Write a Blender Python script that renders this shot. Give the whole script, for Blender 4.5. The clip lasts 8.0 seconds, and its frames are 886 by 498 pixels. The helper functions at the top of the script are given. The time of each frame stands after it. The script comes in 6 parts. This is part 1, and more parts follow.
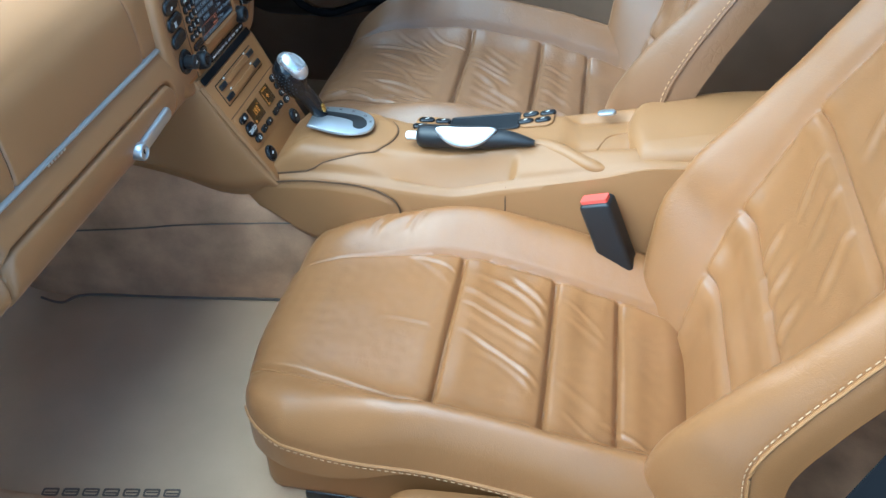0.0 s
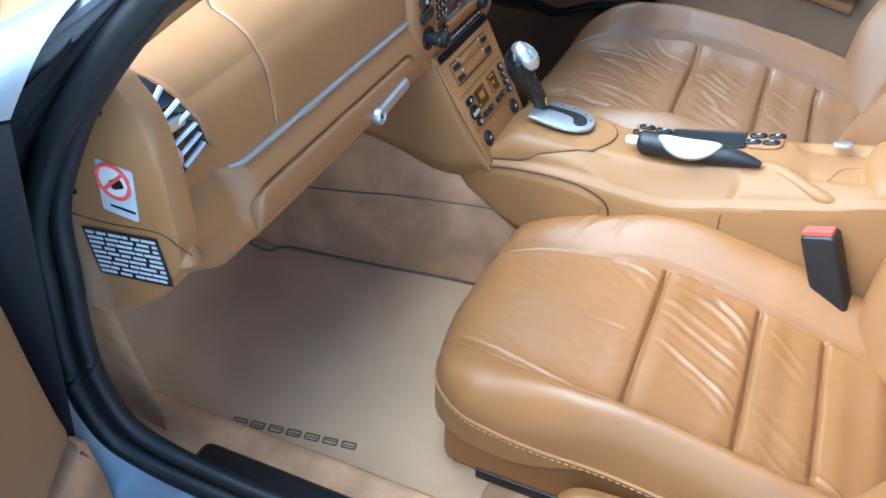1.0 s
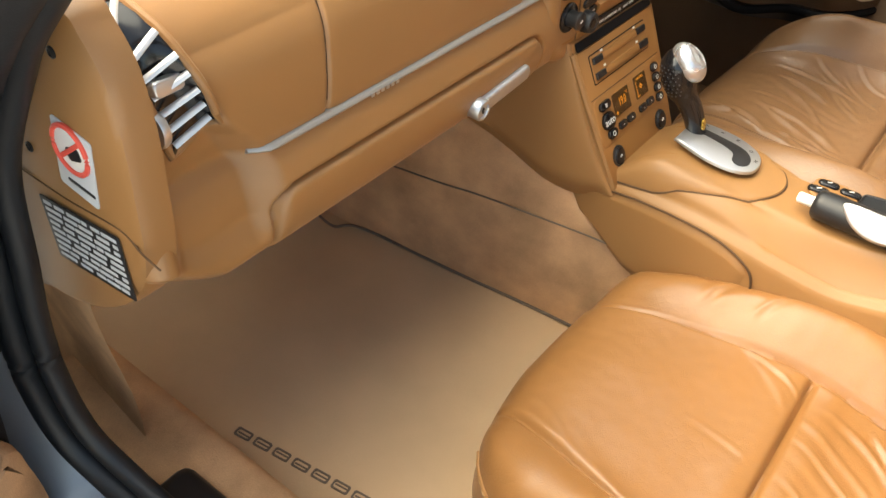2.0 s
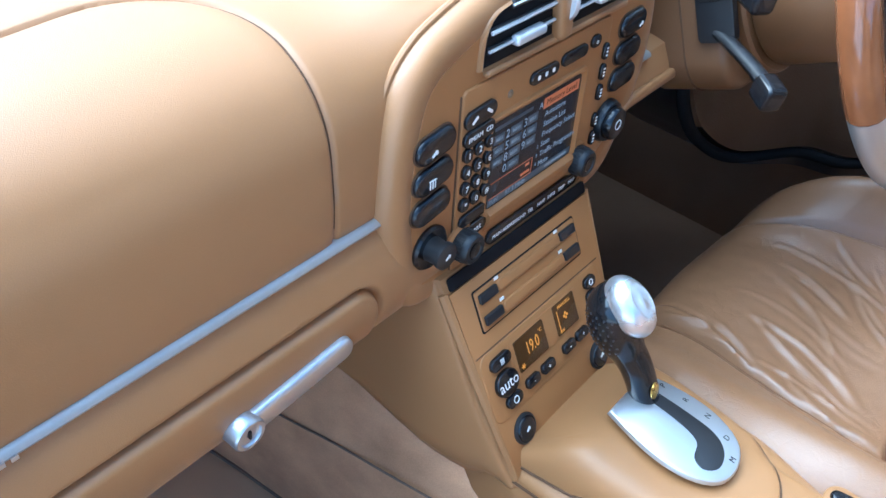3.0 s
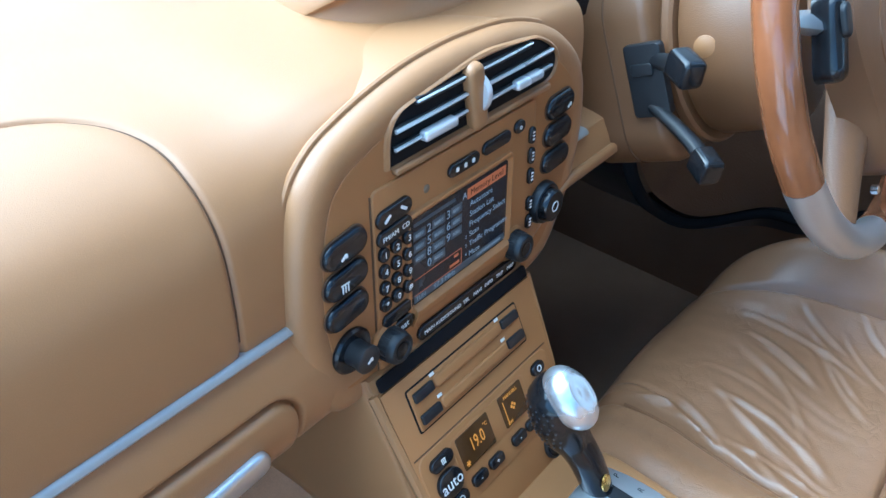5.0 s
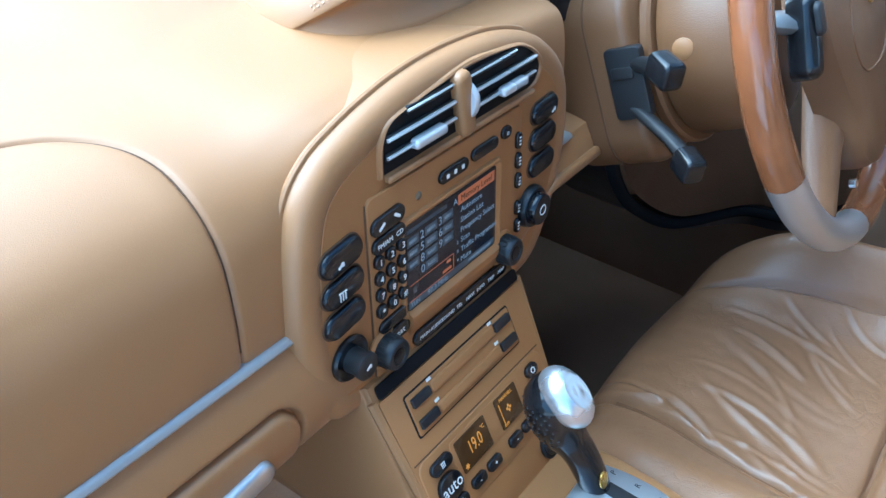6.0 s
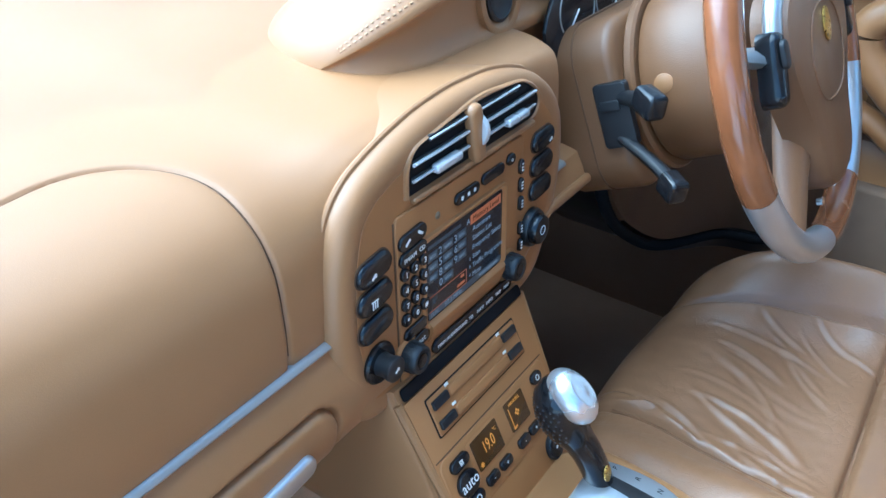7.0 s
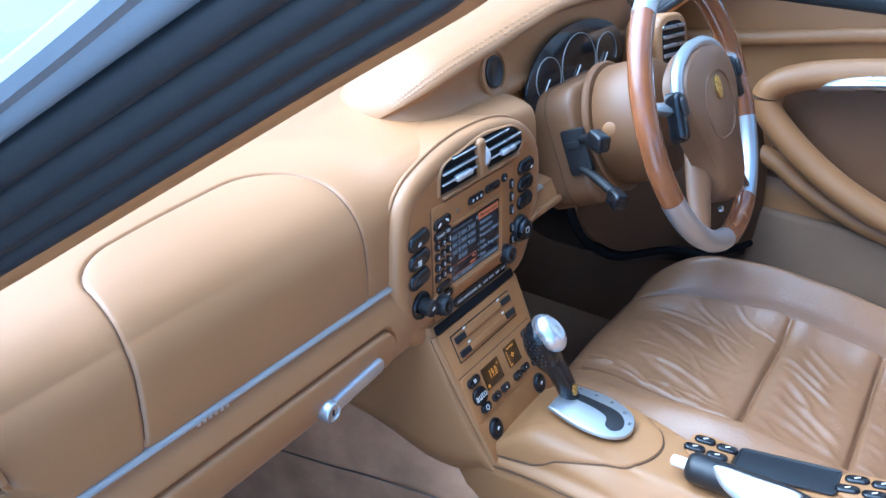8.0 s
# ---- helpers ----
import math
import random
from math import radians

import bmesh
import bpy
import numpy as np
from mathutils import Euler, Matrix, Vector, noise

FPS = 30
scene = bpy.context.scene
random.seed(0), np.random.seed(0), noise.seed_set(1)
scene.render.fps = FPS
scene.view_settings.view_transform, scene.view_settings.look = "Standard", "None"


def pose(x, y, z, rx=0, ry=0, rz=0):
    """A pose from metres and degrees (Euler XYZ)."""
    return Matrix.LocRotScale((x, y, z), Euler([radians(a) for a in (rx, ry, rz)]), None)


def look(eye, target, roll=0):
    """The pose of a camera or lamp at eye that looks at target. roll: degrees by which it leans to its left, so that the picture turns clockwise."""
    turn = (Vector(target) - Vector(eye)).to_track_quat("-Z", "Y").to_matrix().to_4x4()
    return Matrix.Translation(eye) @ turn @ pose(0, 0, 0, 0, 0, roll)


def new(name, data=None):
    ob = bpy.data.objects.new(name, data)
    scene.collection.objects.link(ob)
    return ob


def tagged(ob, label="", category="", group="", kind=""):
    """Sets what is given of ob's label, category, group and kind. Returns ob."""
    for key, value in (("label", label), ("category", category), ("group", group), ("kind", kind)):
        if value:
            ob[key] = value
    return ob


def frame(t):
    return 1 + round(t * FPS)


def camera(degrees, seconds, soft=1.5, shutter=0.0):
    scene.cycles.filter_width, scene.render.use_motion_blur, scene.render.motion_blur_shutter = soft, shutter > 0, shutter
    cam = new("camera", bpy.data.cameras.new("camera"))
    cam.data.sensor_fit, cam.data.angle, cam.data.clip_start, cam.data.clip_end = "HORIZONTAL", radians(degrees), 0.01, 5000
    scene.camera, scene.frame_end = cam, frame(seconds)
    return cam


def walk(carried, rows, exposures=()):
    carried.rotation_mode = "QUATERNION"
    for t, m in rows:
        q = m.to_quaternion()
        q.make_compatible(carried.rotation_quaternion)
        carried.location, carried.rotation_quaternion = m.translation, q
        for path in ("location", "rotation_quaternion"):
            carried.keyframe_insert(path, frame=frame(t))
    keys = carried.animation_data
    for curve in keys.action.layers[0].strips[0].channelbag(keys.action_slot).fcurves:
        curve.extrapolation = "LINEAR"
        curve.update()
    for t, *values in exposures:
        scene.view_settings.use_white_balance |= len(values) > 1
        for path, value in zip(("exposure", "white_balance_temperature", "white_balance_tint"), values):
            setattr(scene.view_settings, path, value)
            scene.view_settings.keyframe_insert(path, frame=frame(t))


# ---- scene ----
cam = camera(54.8, 8.0)
PATH = [
    (0, (0.2, -1.054, 0.955), (-0.092, 0.48, -0.294), -0.8),
    (0.5, (0.167, -1.079, 0.95), (-0.224, 0.46, -0.266), 0.2),
    (1, (0.13, -1.1, 0.938), (-0.489, 0.352, -0.29), 1.0),
    (1.2, (0.104, -1.09, 0.924), (-0.59, 0.316, -0.317), 2.0),
    (2.3, (0.004, -0.713, 0.823), (-0.798, 0.508, -0.543), 7.7),
    (2.5, (-0.038, -0.604, 0.81), (-0.813, 0.607, -0.58), 7.6),
    (3, (-0.073, -0.445, 0.808), (-0.943, 0.816, -0.477), 8.0),
    (3.5, (-0.051, -0.392, 0.81), (-0.973, 0.904, -0.403), 7.6),
    (4, (-0.047, -0.391, 0.819), (-1.005, 0.911, -0.359), 5.9),
    (4.5, (-0.047, -0.386, 0.821), (-1.011, 0.912, -0.356), 4.6),
    (6, (-0.05, -0.399, 0.823), (-0.971, 0.949, -0.332), 3.0),
    (6.5, (-0.048, -0.423, 0.828), (-0.947, 0.964, -0.298), 3.1),
    (7, (-0.04, -0.469, 0.842), (-0.943, 0.957, -0.23), 2.9),
    (7.5, (-0.008, -0.58, 0.864), (-0.946, 0.876, -0.137), 2.3),
    (8, (0.117, -0.76, 0.928), (-0.828, 0.745, 0.011), 2.2),
]
walk(cam, [(t, look(eye, target, roll)) for t, eye, target, roll in PATH],
     exposures=[(0.0, 1.45, 4500, -12), (0.5, 1.5, 4000, -10), (1.0, 1.75, 4800, -4), (1.2, 1.85, 6200, 3), (2.3, 1.75, 8000, 3), (2.6, 1.8, 7800, 3), (3.0, 1.95, 4500, -3), (3.5, 1.85, 4350, -8), (6.5, 1.72, 4300, -8), (7.4, 1.68, 4300, -5), (8.0, 1.75, 4300, 0)])

# ---- world and light ----
world = bpy.data.worlds.new("sky")
scene.world = world
world.use_nodes = True
wn, wl = world.node_tree.nodes, world.node_tree.links
sky = wn.new("ShaderNodeTexSky")
sky.sky_type, sky.sun_disc = "NISHITA", False
sky.sun_elevation, sky.sun_rotation = radians(49), radians(240)
sky.air_density, sky.dust_density = 1.0, 3.0
wn["Background"].inputs[1].default_value = 0.15
wl.new(sky.outputs[0], wn["Background"].inputs[0])
sun = new("sun", bpy.data.lights.new("sun", "SUN"))
sun.data.energy, sun.data.angle, sun.data.color = 2.3, radians(95), (1.0, 0.97, 0.93)
sun.matrix_world = look((-2.4, -1.4, 3.2), (0, 0, 0))


# ---- materials ----
def mat(name, color, rough=0.5, metal=0.0, bump=0.0, scale=400.0, vary=0.08, spec=0.5, coat=0.0, kind="noise", stain=6.0):
    """A surface with grain (relief and tone) at one scale and slow tonal drift at another."""
    m = bpy.data.materials.new(name)
    m.use_nodes = True
    n, l = m.node_tree.nodes, m.node_tree.links
    b = n["Principled BSDF"]
    b.inputs["Roughness"].default_value, b.inputs["Metallic"].default_value = rough, metal
    b.inputs["Specular IOR Level"].default_value, b.inputs["Coat Weight"].default_value = spec, coat
    co = n.new("ShaderNodeTexCoord")
    big = n.new("ShaderNodeTexNoise")
    big.inputs["Scale"].default_value, big.inputs["Detail"].default_value = stain, 5
    l.new(co.outputs["Object"], big.inputs["Vector"])
    if kind == "voronoi":
        fine = n.new("ShaderNodeTexVoronoi")
        out = fine.outputs["Distance"]
    else:
        fine = n.new("ShaderNodeTexNoise")
        fine.inputs["Detail"].default_value = 6
        out = fine.outputs["Fac"]
    fine.inputs["Scale"].default_value = scale
    l.new(co.outputs["Object"], fine.inputs["Vector"])
    add = n.new("ShaderNodeMath")
    add.operation = "MULTIPLY_ADD"
    l.new(out, add.inputs[0])
    add.inputs[1].default_value = 0.35
    l.new(big.outputs["Fac"], add.inputs[2])
    ramp = n.new("ShaderNodeMapRange")
    ramp.inputs["From Min"].default_value, ramp.inputs["From Max"].default_value = 0.35, 1.0
    ramp.inputs["To Min"].default_value, ramp.inputs["To Max"].default_value = 1 - vary, 1 + vary
    l.new(add.outputs[0], ramp.inputs["Value"])
    mix = n.new("ShaderNodeVectorMath")
    mix.operation = "SCALE"
    mix.inputs[0].default_value = color
    l.new(ramp.outputs[0], mix.inputs["Scale"])
    l.new(mix.outputs[0], b.inputs["Base Color"])
    rr = n.new("ShaderNodeMapRange")
    rr.inputs["From Min"].default_value, rr.inputs["From Max"].default_value = 0.3, 0.7
    rr.inputs["To Min"].default_value, rr.inputs["To Max"].default_value = max(0.02, rough - 0.06), min(1, rough + 0.06)
    l.new(big.outputs["Fac"], rr.inputs["Value"])
    l.new(rr.outputs[0], b.inputs["Roughness"])
    if bump:
        bp = n.new("ShaderNodeBump")
        bp.inputs["Strength"].default_value, bp.inputs["Distance"].default_value = bump, 0.0006
        l.new(out, bp.inputs["Height"])
        l.new(bp.outputs[0], b.inputs["Normal"])
    return m


def glow(name, color, strength):
    m = bpy.data.materials.new(name)
    m.use_nodes = True
    b = m.node_tree.nodes["Principled BSDF"]
    b.inputs["Base Color"].default_value = (*(0.2 * c for c in color), 1)
    b.inputs["Emission Color"].default_value = (*color, 1)
    b.inputs["Emission Strength"].default_value = strength
    return m


def glass_mat(name, color, rough=0.0):
    m = bpy.data.materials.new(name)
    m.use_nodes = True
    b = m.node_tree.nodes["Principled BSDF"]
    b.inputs["Base Color"].default_value = (*color, 1)
    b.inputs["Transmission Weight"].default_value, b.inputs["Roughness"].default_value = 1.0, rough
    b.inputs["IOR"].default_value = 1.15
    return m


TAN = (0.292, 0.143, 0.049)
M_LEATHER = mat("dash_leather", TAN, 0.46, bump=0.16, scale=1700, vary=0.07, spec=0.75, kind="voronoi", stain=7)
M_LEATHER.node_tree.nodes["Principled BSDF"].inputs["Sheen Weight"].default_value = 0.05
M_LEATHER.node_tree.nodes["Principled BSDF"].inputs["Sheen Roughness"].default_value = 0.35
M_CONSOLE = mat("console_leather", (0.285, 0.144, 0.053), 0.45, bump=0.16, scale=1700, vary=0.07, spec=0.45, kind="voronoi", stain=7)
M_SEAT = mat("seat_leather", (0.280, 0.130, 0.044), 0.34, bump=0.25, scale=900, vary=0.10, kind="voronoi", stain=9, spec=0.65)
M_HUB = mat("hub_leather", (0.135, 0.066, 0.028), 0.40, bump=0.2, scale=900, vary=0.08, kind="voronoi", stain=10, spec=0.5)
# Driver seat leather: browner than M_SEAT, the seat's shade put into its colour.
M_SEAT_SHADED = mat("shaded_seat_leather", (0.20, 0.104, 0.048), 0.36, bump=0.22, scale=900, vary=0.07, kind="voronoi", stain=12, spec=0.6)
# Dark brown knee panel leather, deepened further to stand in for shade.
M_PERF = mat("dark_leather_shaded", (0.065, 0.037, 0.020), 0.45, bump=0.5, scale=500, vary=0.15, kind="voronoi", stain=12, spec=0.4)


def creased(m, scale, depth):
    """Adds a net of fine wrinkles to a leather."""
    n, l = m.node_tree.nodes, m.node_tree.links
    b = n["Principled BSDF"]
    co = n.new("ShaderNodeTexCoord")
    warp = n.new("ShaderNodeTexNoise")
    warp.inputs["Scale"].default_value, warp.inputs["Detail"].default_value = scale * 0.4, 3
    l.new(co.outputs["Object"], warp.inputs["Vector"])
    add = n.new("ShaderNodeVectorMath")
    add.operation = "MULTIPLY_ADD"
    l.new(warp.outputs["Color"], add.inputs[0])
    add.inputs[1].default_value = (0.9 / scale,) * 3
    l.new(co.outputs["Object"], add.inputs[2])
    cell = n.new("ShaderNodeTexVoronoi")
    cell.feature = "DISTANCE_TO_EDGE"
    cell.inputs["Scale"].default_value = scale
    l.new(add.outputs[0], cell.inputs["Vector"])
    edge = n.new("ShaderNodeMapRange")
    edge.inputs["From Min"].default_value, edge.inputs["From Max"].default_value = 0.0, 0.16
    l.new(cell.outputs["Distance"], edge.inputs["Value"])
    patch = n.new("ShaderNodeTexNoise")
    patch.inputs["Scale"].default_value = 11
    l.new(co.outputs["Object"], patch.inputs["Vector"])
    where = n.new("ShaderNodeMapRange")
    where.inputs["From Min"].default_value, where.inputs["From Max"].default_value = 0.40, 0.66
    l.new(patch.outputs["Fac"], where.inputs["Value"])
    amt = n.new("ShaderNodeMath")
    amt.operation = "MULTIPLY"
    l.new(edge.outputs[0], amt.inputs[0])
    l.new(where.outputs[0], amt.inputs[1])
    bp = n.new("ShaderNodeBump")
    bp.inputs["Strength"].default_value, bp.inputs["Distance"].default_value = 0.55, depth
    l.new(amt.outputs[0], bp.inputs["Height"])
    old = b.inputs["Normal"].links[0].from_socket
    l.new(old, bp.inputs["Normal"])
    l.new(bp.outputs[0], b.inputs["Normal"])


creased(M_SEAT, 110, 0.00016)
creased(M_SEAT_SHADED, 95, 0.00028)
# Tan column leather, darkened to carry the shade under the cowl.
M_COLUMN_SHADED = mat("shaded_column_leather", (0.142, 0.068, 0.026), 0.42, bump=0.2, scale=900, vary=0.08, kind="voronoi", stain=10, spec=0.5)
M_TRIM = mat("tan_plastic", (0.305, 0.140, 0.042), 0.5, bump=0.12, scale=1200, vary=0.05)
M_HEAD = mat("headlining", (0.55, 0.45, 0.34), 0.9, bump=0.4, scale=700, vary=0.06, spec=0.2)
M_CARPET = mat("carpet", (0.52, 0.31, 0.17), 0.95, bump=1.0, scale=900, vary=0.42, spec=0.1, stain=16)
M_MAT = mat("mat_pile", (0.60, 0.41, 0.245), 0.95, bump=1.0, scale=1100, vary=0.14, spec=0.1, stain=7)
# Darker carpet; on the driver's side its darkness stands in for shade.
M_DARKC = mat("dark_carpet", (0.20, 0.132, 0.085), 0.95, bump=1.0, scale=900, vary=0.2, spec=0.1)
M_BLACK = mat("black_plastic", (0.013, 0.013, 0.014), 0.38, bump=0.1, scale=1500, vary=0.15)
M_DEEP = mat("deep_black", (0.004, 0.004, 0.005), 0.7, vary=0.1, spec=0.2)
M_GLOSS = mat("gloss_black", (0.008, 0.008, 0.009), 0.16, vary=0.1)
M_WEB = mat("belt_webbing", (0.010, 0.010, 0.011), 0.95, bump=0.4, scale=900, vary=0.2, spec=0.05)
M_RUBBER = mat("rubber", (0.008, 0.010, 0.013), 0.5, bump=0.2, scale=600, vary=0.2)
M_SILVER = mat("satin_silver", (0.55, 0.56, 0.57), 0.32, metal=0.85, bump=0.04, scale=1500, vary=0.05)
M_CHROME = mat("brushed_metal", (0.72, 0.73, 0.75), 0.22, metal=1.0, vary=0.04)
M_BRIGHT = mat("bright_slat", (0.66, 0.68, 0.70), 0.30, metal=0.5, vary=0.03)
M_CAP = mat("cap_silver", (0.66, 0.67, 0.69), 0.30, metal=0.85, vary=0.04)
M_STRIP = mat("strip_silver", (0.42, 0.41, 0.39), 0.50, metal=0.75, vary=0.08, stain=20)
M_WOOD = mat("varnished_wood", (0.165, 0.060, 0.021), 0.22, scale=60, vary=0.25, coat=0.7, stain=25)
M_PAINT = mat("grey_paint", (0.22, 0.245, 0.28), 0.45, metal=0.5, vary=0.06, coat=0.25)
M_WHITE = mat("white_print", (0.75, 0.74, 0.70), 0.6, vary=0.04)
M_STITCH = mat("stitch_thread", (0.46, 0.29, 0.15), 0.8, vary=0.1)
M_RED = mat("red_plastic", (0.75, 0.10, 0.07), 0.4, vary=0.05)
M_SCREEN = mat("screen_face", (0.012, 0.014, 0.02), 0.25, vary=0.1)
M_LCD = mat("amber_lcd", (0.05, 0.022, 0.006), 0.25, vary=0.1)
M_ASPHALT = mat("paving", (0.58, 0.57, 0.55), 0.9, bump=1.0, scale=120, vary=0.3, stain=2)
M_BADGE = mat("gold_badge", (0.62, 0.42, 0.10), 0.3, metal=0.9, vary=0.3, stain=300)
M_WHITEP = mat("white_plastic", (0.80, 0.79, 0.75), 0.35, vary=0.03)
M_GRILLE = mat("grille_mesh", (0.20, 0.14, 0.08), 0.6, bump=0.6, scale=1500, vary=0.3, kind="voronoi")
M_GREYL = mat("pale_grey_print", (0.50, 0.53, 0.55), 0.5, vary=0.08)
M_PIPE = mat("piping_leather", (0.36, 0.18, 0.065), 0.4, vary=0.06)
M_SEAM = mat("dark_seam", (0.085, 0.042, 0.017), 0.8, vary=0.2)
M_DARKTHREAD = mat("dark_thread", (0.17, 0.125, 0.09), 0.9, bump=0.6, scale=2500, vary=0.2)
M_WALL = mat("render_wall", (0.30, 0.295, 0.29), 0.9, bump=0.5, scale=200, vary=0.12, stain=2)
M_AMBER = glow("amber_digits", (1.0, 0.36, 0.03), 0.20)
M_SCRTXT = glow("screen_white", (0.62, 0.66, 0.74), 0.075)
M_SCRBOX = glow("screen_grey", (0.20, 0.22, 0.25), 0.025)
M_SCRORANGE = glow("screen_orange", (0.9, 0.24, 0.08), 0.085)
M_REDLAMP = glow("red_lamp", (1.0, 0.03, 0.02), 2.0)
M_GLASS = glass_mat("window_glass", (0.93, 0.97, 0.96))


# ---- mesh helpers ----
def thing(name, label, category, at=(0, 0, 0), group="", kind=""):
    ob = new(name)
    ob.empty_display_size = 0.05
    ob.location = at
    return tagged(ob, label, category, group, kind)


def mesh_ob(name, bm, material, smooth=True):
    me = bpy.data.meshes.new(name)
    bmesh.ops.recalc_face_normals(bm, faces=bm.faces)
    bm.to_mesh(me)
    bm.free()
    me.materials.append(material)
    if smooth:
        for p in me.polygons:
            p.use_smooth = True
        me.set_sharp_from_angle(angle=radians(42))
    return new(name, me)


def part(name, bm, material, parent, label="", smooth=True):
    """One mesh under a thing or a part; the mesh is given in world metres."""
    ob = mesh_ob(name, bm, material, smooth)
    ob.parent = parent
    if parent.parent is None:
        ob.matrix_parent_inverse = Matrix.Translation(-parent.location)
    return tagged(ob, label)


def grid(P, nu, nv, wrap_u=False, wrap_v=False):
    """A sheet P(u, v), u and v from 0 to 1."""
    bm = bmesh.new()
    cu, cv = (nu if wrap_u else nu + 1), (nv if wrap_v else nv + 1)
    vs = [[bm.verts.new(P(i / nu, j / nv)) for j in range(cv)] for i in range(cu)]
    for i in range(nu):
        for j in range(nv):
            a, b = vs[i][j], vs[(i + 1) % cu][j]
            c, d = vs[(i + 1) % cu][(j + 1) % cv], vs[i][(j + 1) % cv]
            bm.faces.new((a, b, c, d))
    return bm


def loft(rings, cap=True, bm=None, wrap=True):
    """Rings of equally many points joined into a skin."""
    bm = bm or bmesh.new()
    vs = [[bm.verts.new(p) for p in r] for r in rings]
    n = len(vs[0])
    for a, b in zip(vs, vs[1:]):
        for j in range(n if wrap else n - 1):
            k = (j + 1) % n
            bm.faces.new((a[j], a[k], b[k], b[j]))
    if cap and wrap:
        bm.faces.new(vs[0][::-1])
        bm.faces.new(vs[-1])
    return bm


def rr(w, h, r, n=5):
    """A rounded rectangle's outline about the origin."""
    r = max(min(r, w / 2 - 1e-5, h / 2 - 1e-5), 1e-5)
    pts = []
    for k, (cx, cy) in enumerate(((w / 2 - r, h / 2 - r), (-w / 2 + r, h / 2 - r), (-w / 2 + r, -h / 2 + r), (w / 2 - r, -h / 2 + r))):
        for i in range(n + 1):
            a = radians(90 * k + 90 * i / n)
            pts.append((cx + r * math.cos(a), cy + r * math.sin(a)))
    return pts


def slab(M, w, h, r, d, bev=0.001, u=0, v=0, turn=0, base=0.0, n=5, bm=None, dish=0.0):
    """A rounded plate on the plane of M, at (u, v), rising d, with a rounded rim."""
    bm = bm or bmesh.new()
    T = M @ pose(u, v, 0, 0, 0, turn)
    steps = [(0, base)] + [(bev * (1 - math.cos(a)), d - bev + bev * math.sin(a)) for a in (0, 0.5, 1.0, 1.57)]
    rings = [[T @ Vector((x, y, z)) for x, y in rr(w - 2 * i, h - 2 * i, max(r - i, 1e-4), n)] for i, z in steps]
    if dish:
        rings.append([T @ Vector((x, y, d - dish)) for x, y in rr((w - 2 * bev) * 0.6, (h - 2 * bev) * 0.6, r * 0.6, n)])
    return loft(rings, True, bm)


def lathe(M, prof, n=28, bm=None, sx=1.0, sy=1.0):
    """prof: (radius, height) pairs turned about the axis of M."""
    return loft([[M @ Vector((r * sx * math.cos(2 * math.pi * k / n), r * sy * math.sin(2 * math.pi * k / n), z)) for k in range(n)] for r, z in prof], True, bm)


def spline(pts, k=8, closed=False):
    """Points of a smooth line through pts."""
    P = [Vector(p) for p in pts]
    out = []
    n = len(P)
    for i in range(n if closed else n - 1):
        a, b, c, d = (P[(i + o) % n] if closed else P[min(max(i + o, 0), n - 1)] for o in (-1, 0, 1, 2))
        for s in range(k):
            t = s / k
            out.append(0.5 * (2 * b + (c - a) * t + (2 * a - 5 * b + 4 * c - d) * t * t + (3 * b - a - 3 * c + d) * t ** 3))
    if not closed:
        out.append(P[-1])
    return out


def tube(pts, radius, n=10, bm=None, closed=False, flat=1.0, up=(0, 0, 1)):
    """A rod along pts; radius a number or a function of 0..1; flat squeezes it along up."""
    P = [Vector(p) for p in pts]
    rings = []
    m = len(P)
    for i, p in enumerate(P):
        t = (P[(i + 1) % m] - P[i - 1]) if closed else (P[min(i + 1, m - 1)] - P[max(i - 1, 0)])
        t.normalize()
        s = t.cross(Vector(up))
        s = s.normalized() if s.length > 1e-4 else Vector((1, 0, 0))
        w = s.cross(t)
        r = radius(i / (m - 1)) if callable(radius) else radius
        rings.append([p + r * (math.cos(2 * math.pi * k / n) * s + flat * math.sin(2 * math.pi * k / n) * w) for k in range(n)])
    if closed:
        rings.append(rings[0])
        b = loft(rings, False, bm)
        bmesh.ops.remove_doubles(b, verts=b.verts, dist=1e-6)
        return b
    return loft(rings, True, bm)


def sm(a, b, x):
    t = min(max((x - a) / (b - a), 0), 1)
    return t * t * (3 - 2 * t)


def bump1(x, c, w):
    return math.exp(-((x - c) / w) ** 2)


def lerp_rows(rows, q):
    """Smoothly read a table of (key, values...) at q, without overshoot."""
    if q <= rows[0][0]:
        return list(rows[0][1:])
    if q >= rows[-1][0]:
        return list(rows[-1][1:])
    k = next(i for i in range(len(rows) - 1) if q <= rows[i + 1][0])
    h = rows[k + 1][0] - rows[k][0]
    t = (q - rows[k][0]) / h
    out = []
    for c in range(1, len(rows[0])):
        def slope(i):
            return (rows[i + 1][c] - rows[i][c]) / (rows[i + 1][0] - rows[i][0])
        def tangent(i):
            if i == 0 or i == len(rows) - 1:
                return slope(min(i, len(rows) - 2))
            p, n = slope(i - 1), slope(i)
            return 2 * p * n / (p + n) if p * n > 0 else 0.0
        p0, p1, m0, m1 = rows[k][c], rows[k + 1][c], tangent(k) * h, tangent(k + 1) * h
        out.append((2 * t ** 3 - 3 * t * t + 1) * p0 + (t ** 3 - 2 * t * t + t) * m0 + (3 * t * t - 2 * t ** 3) * p1 + (t ** 3 - t * t) * m1)
    return out


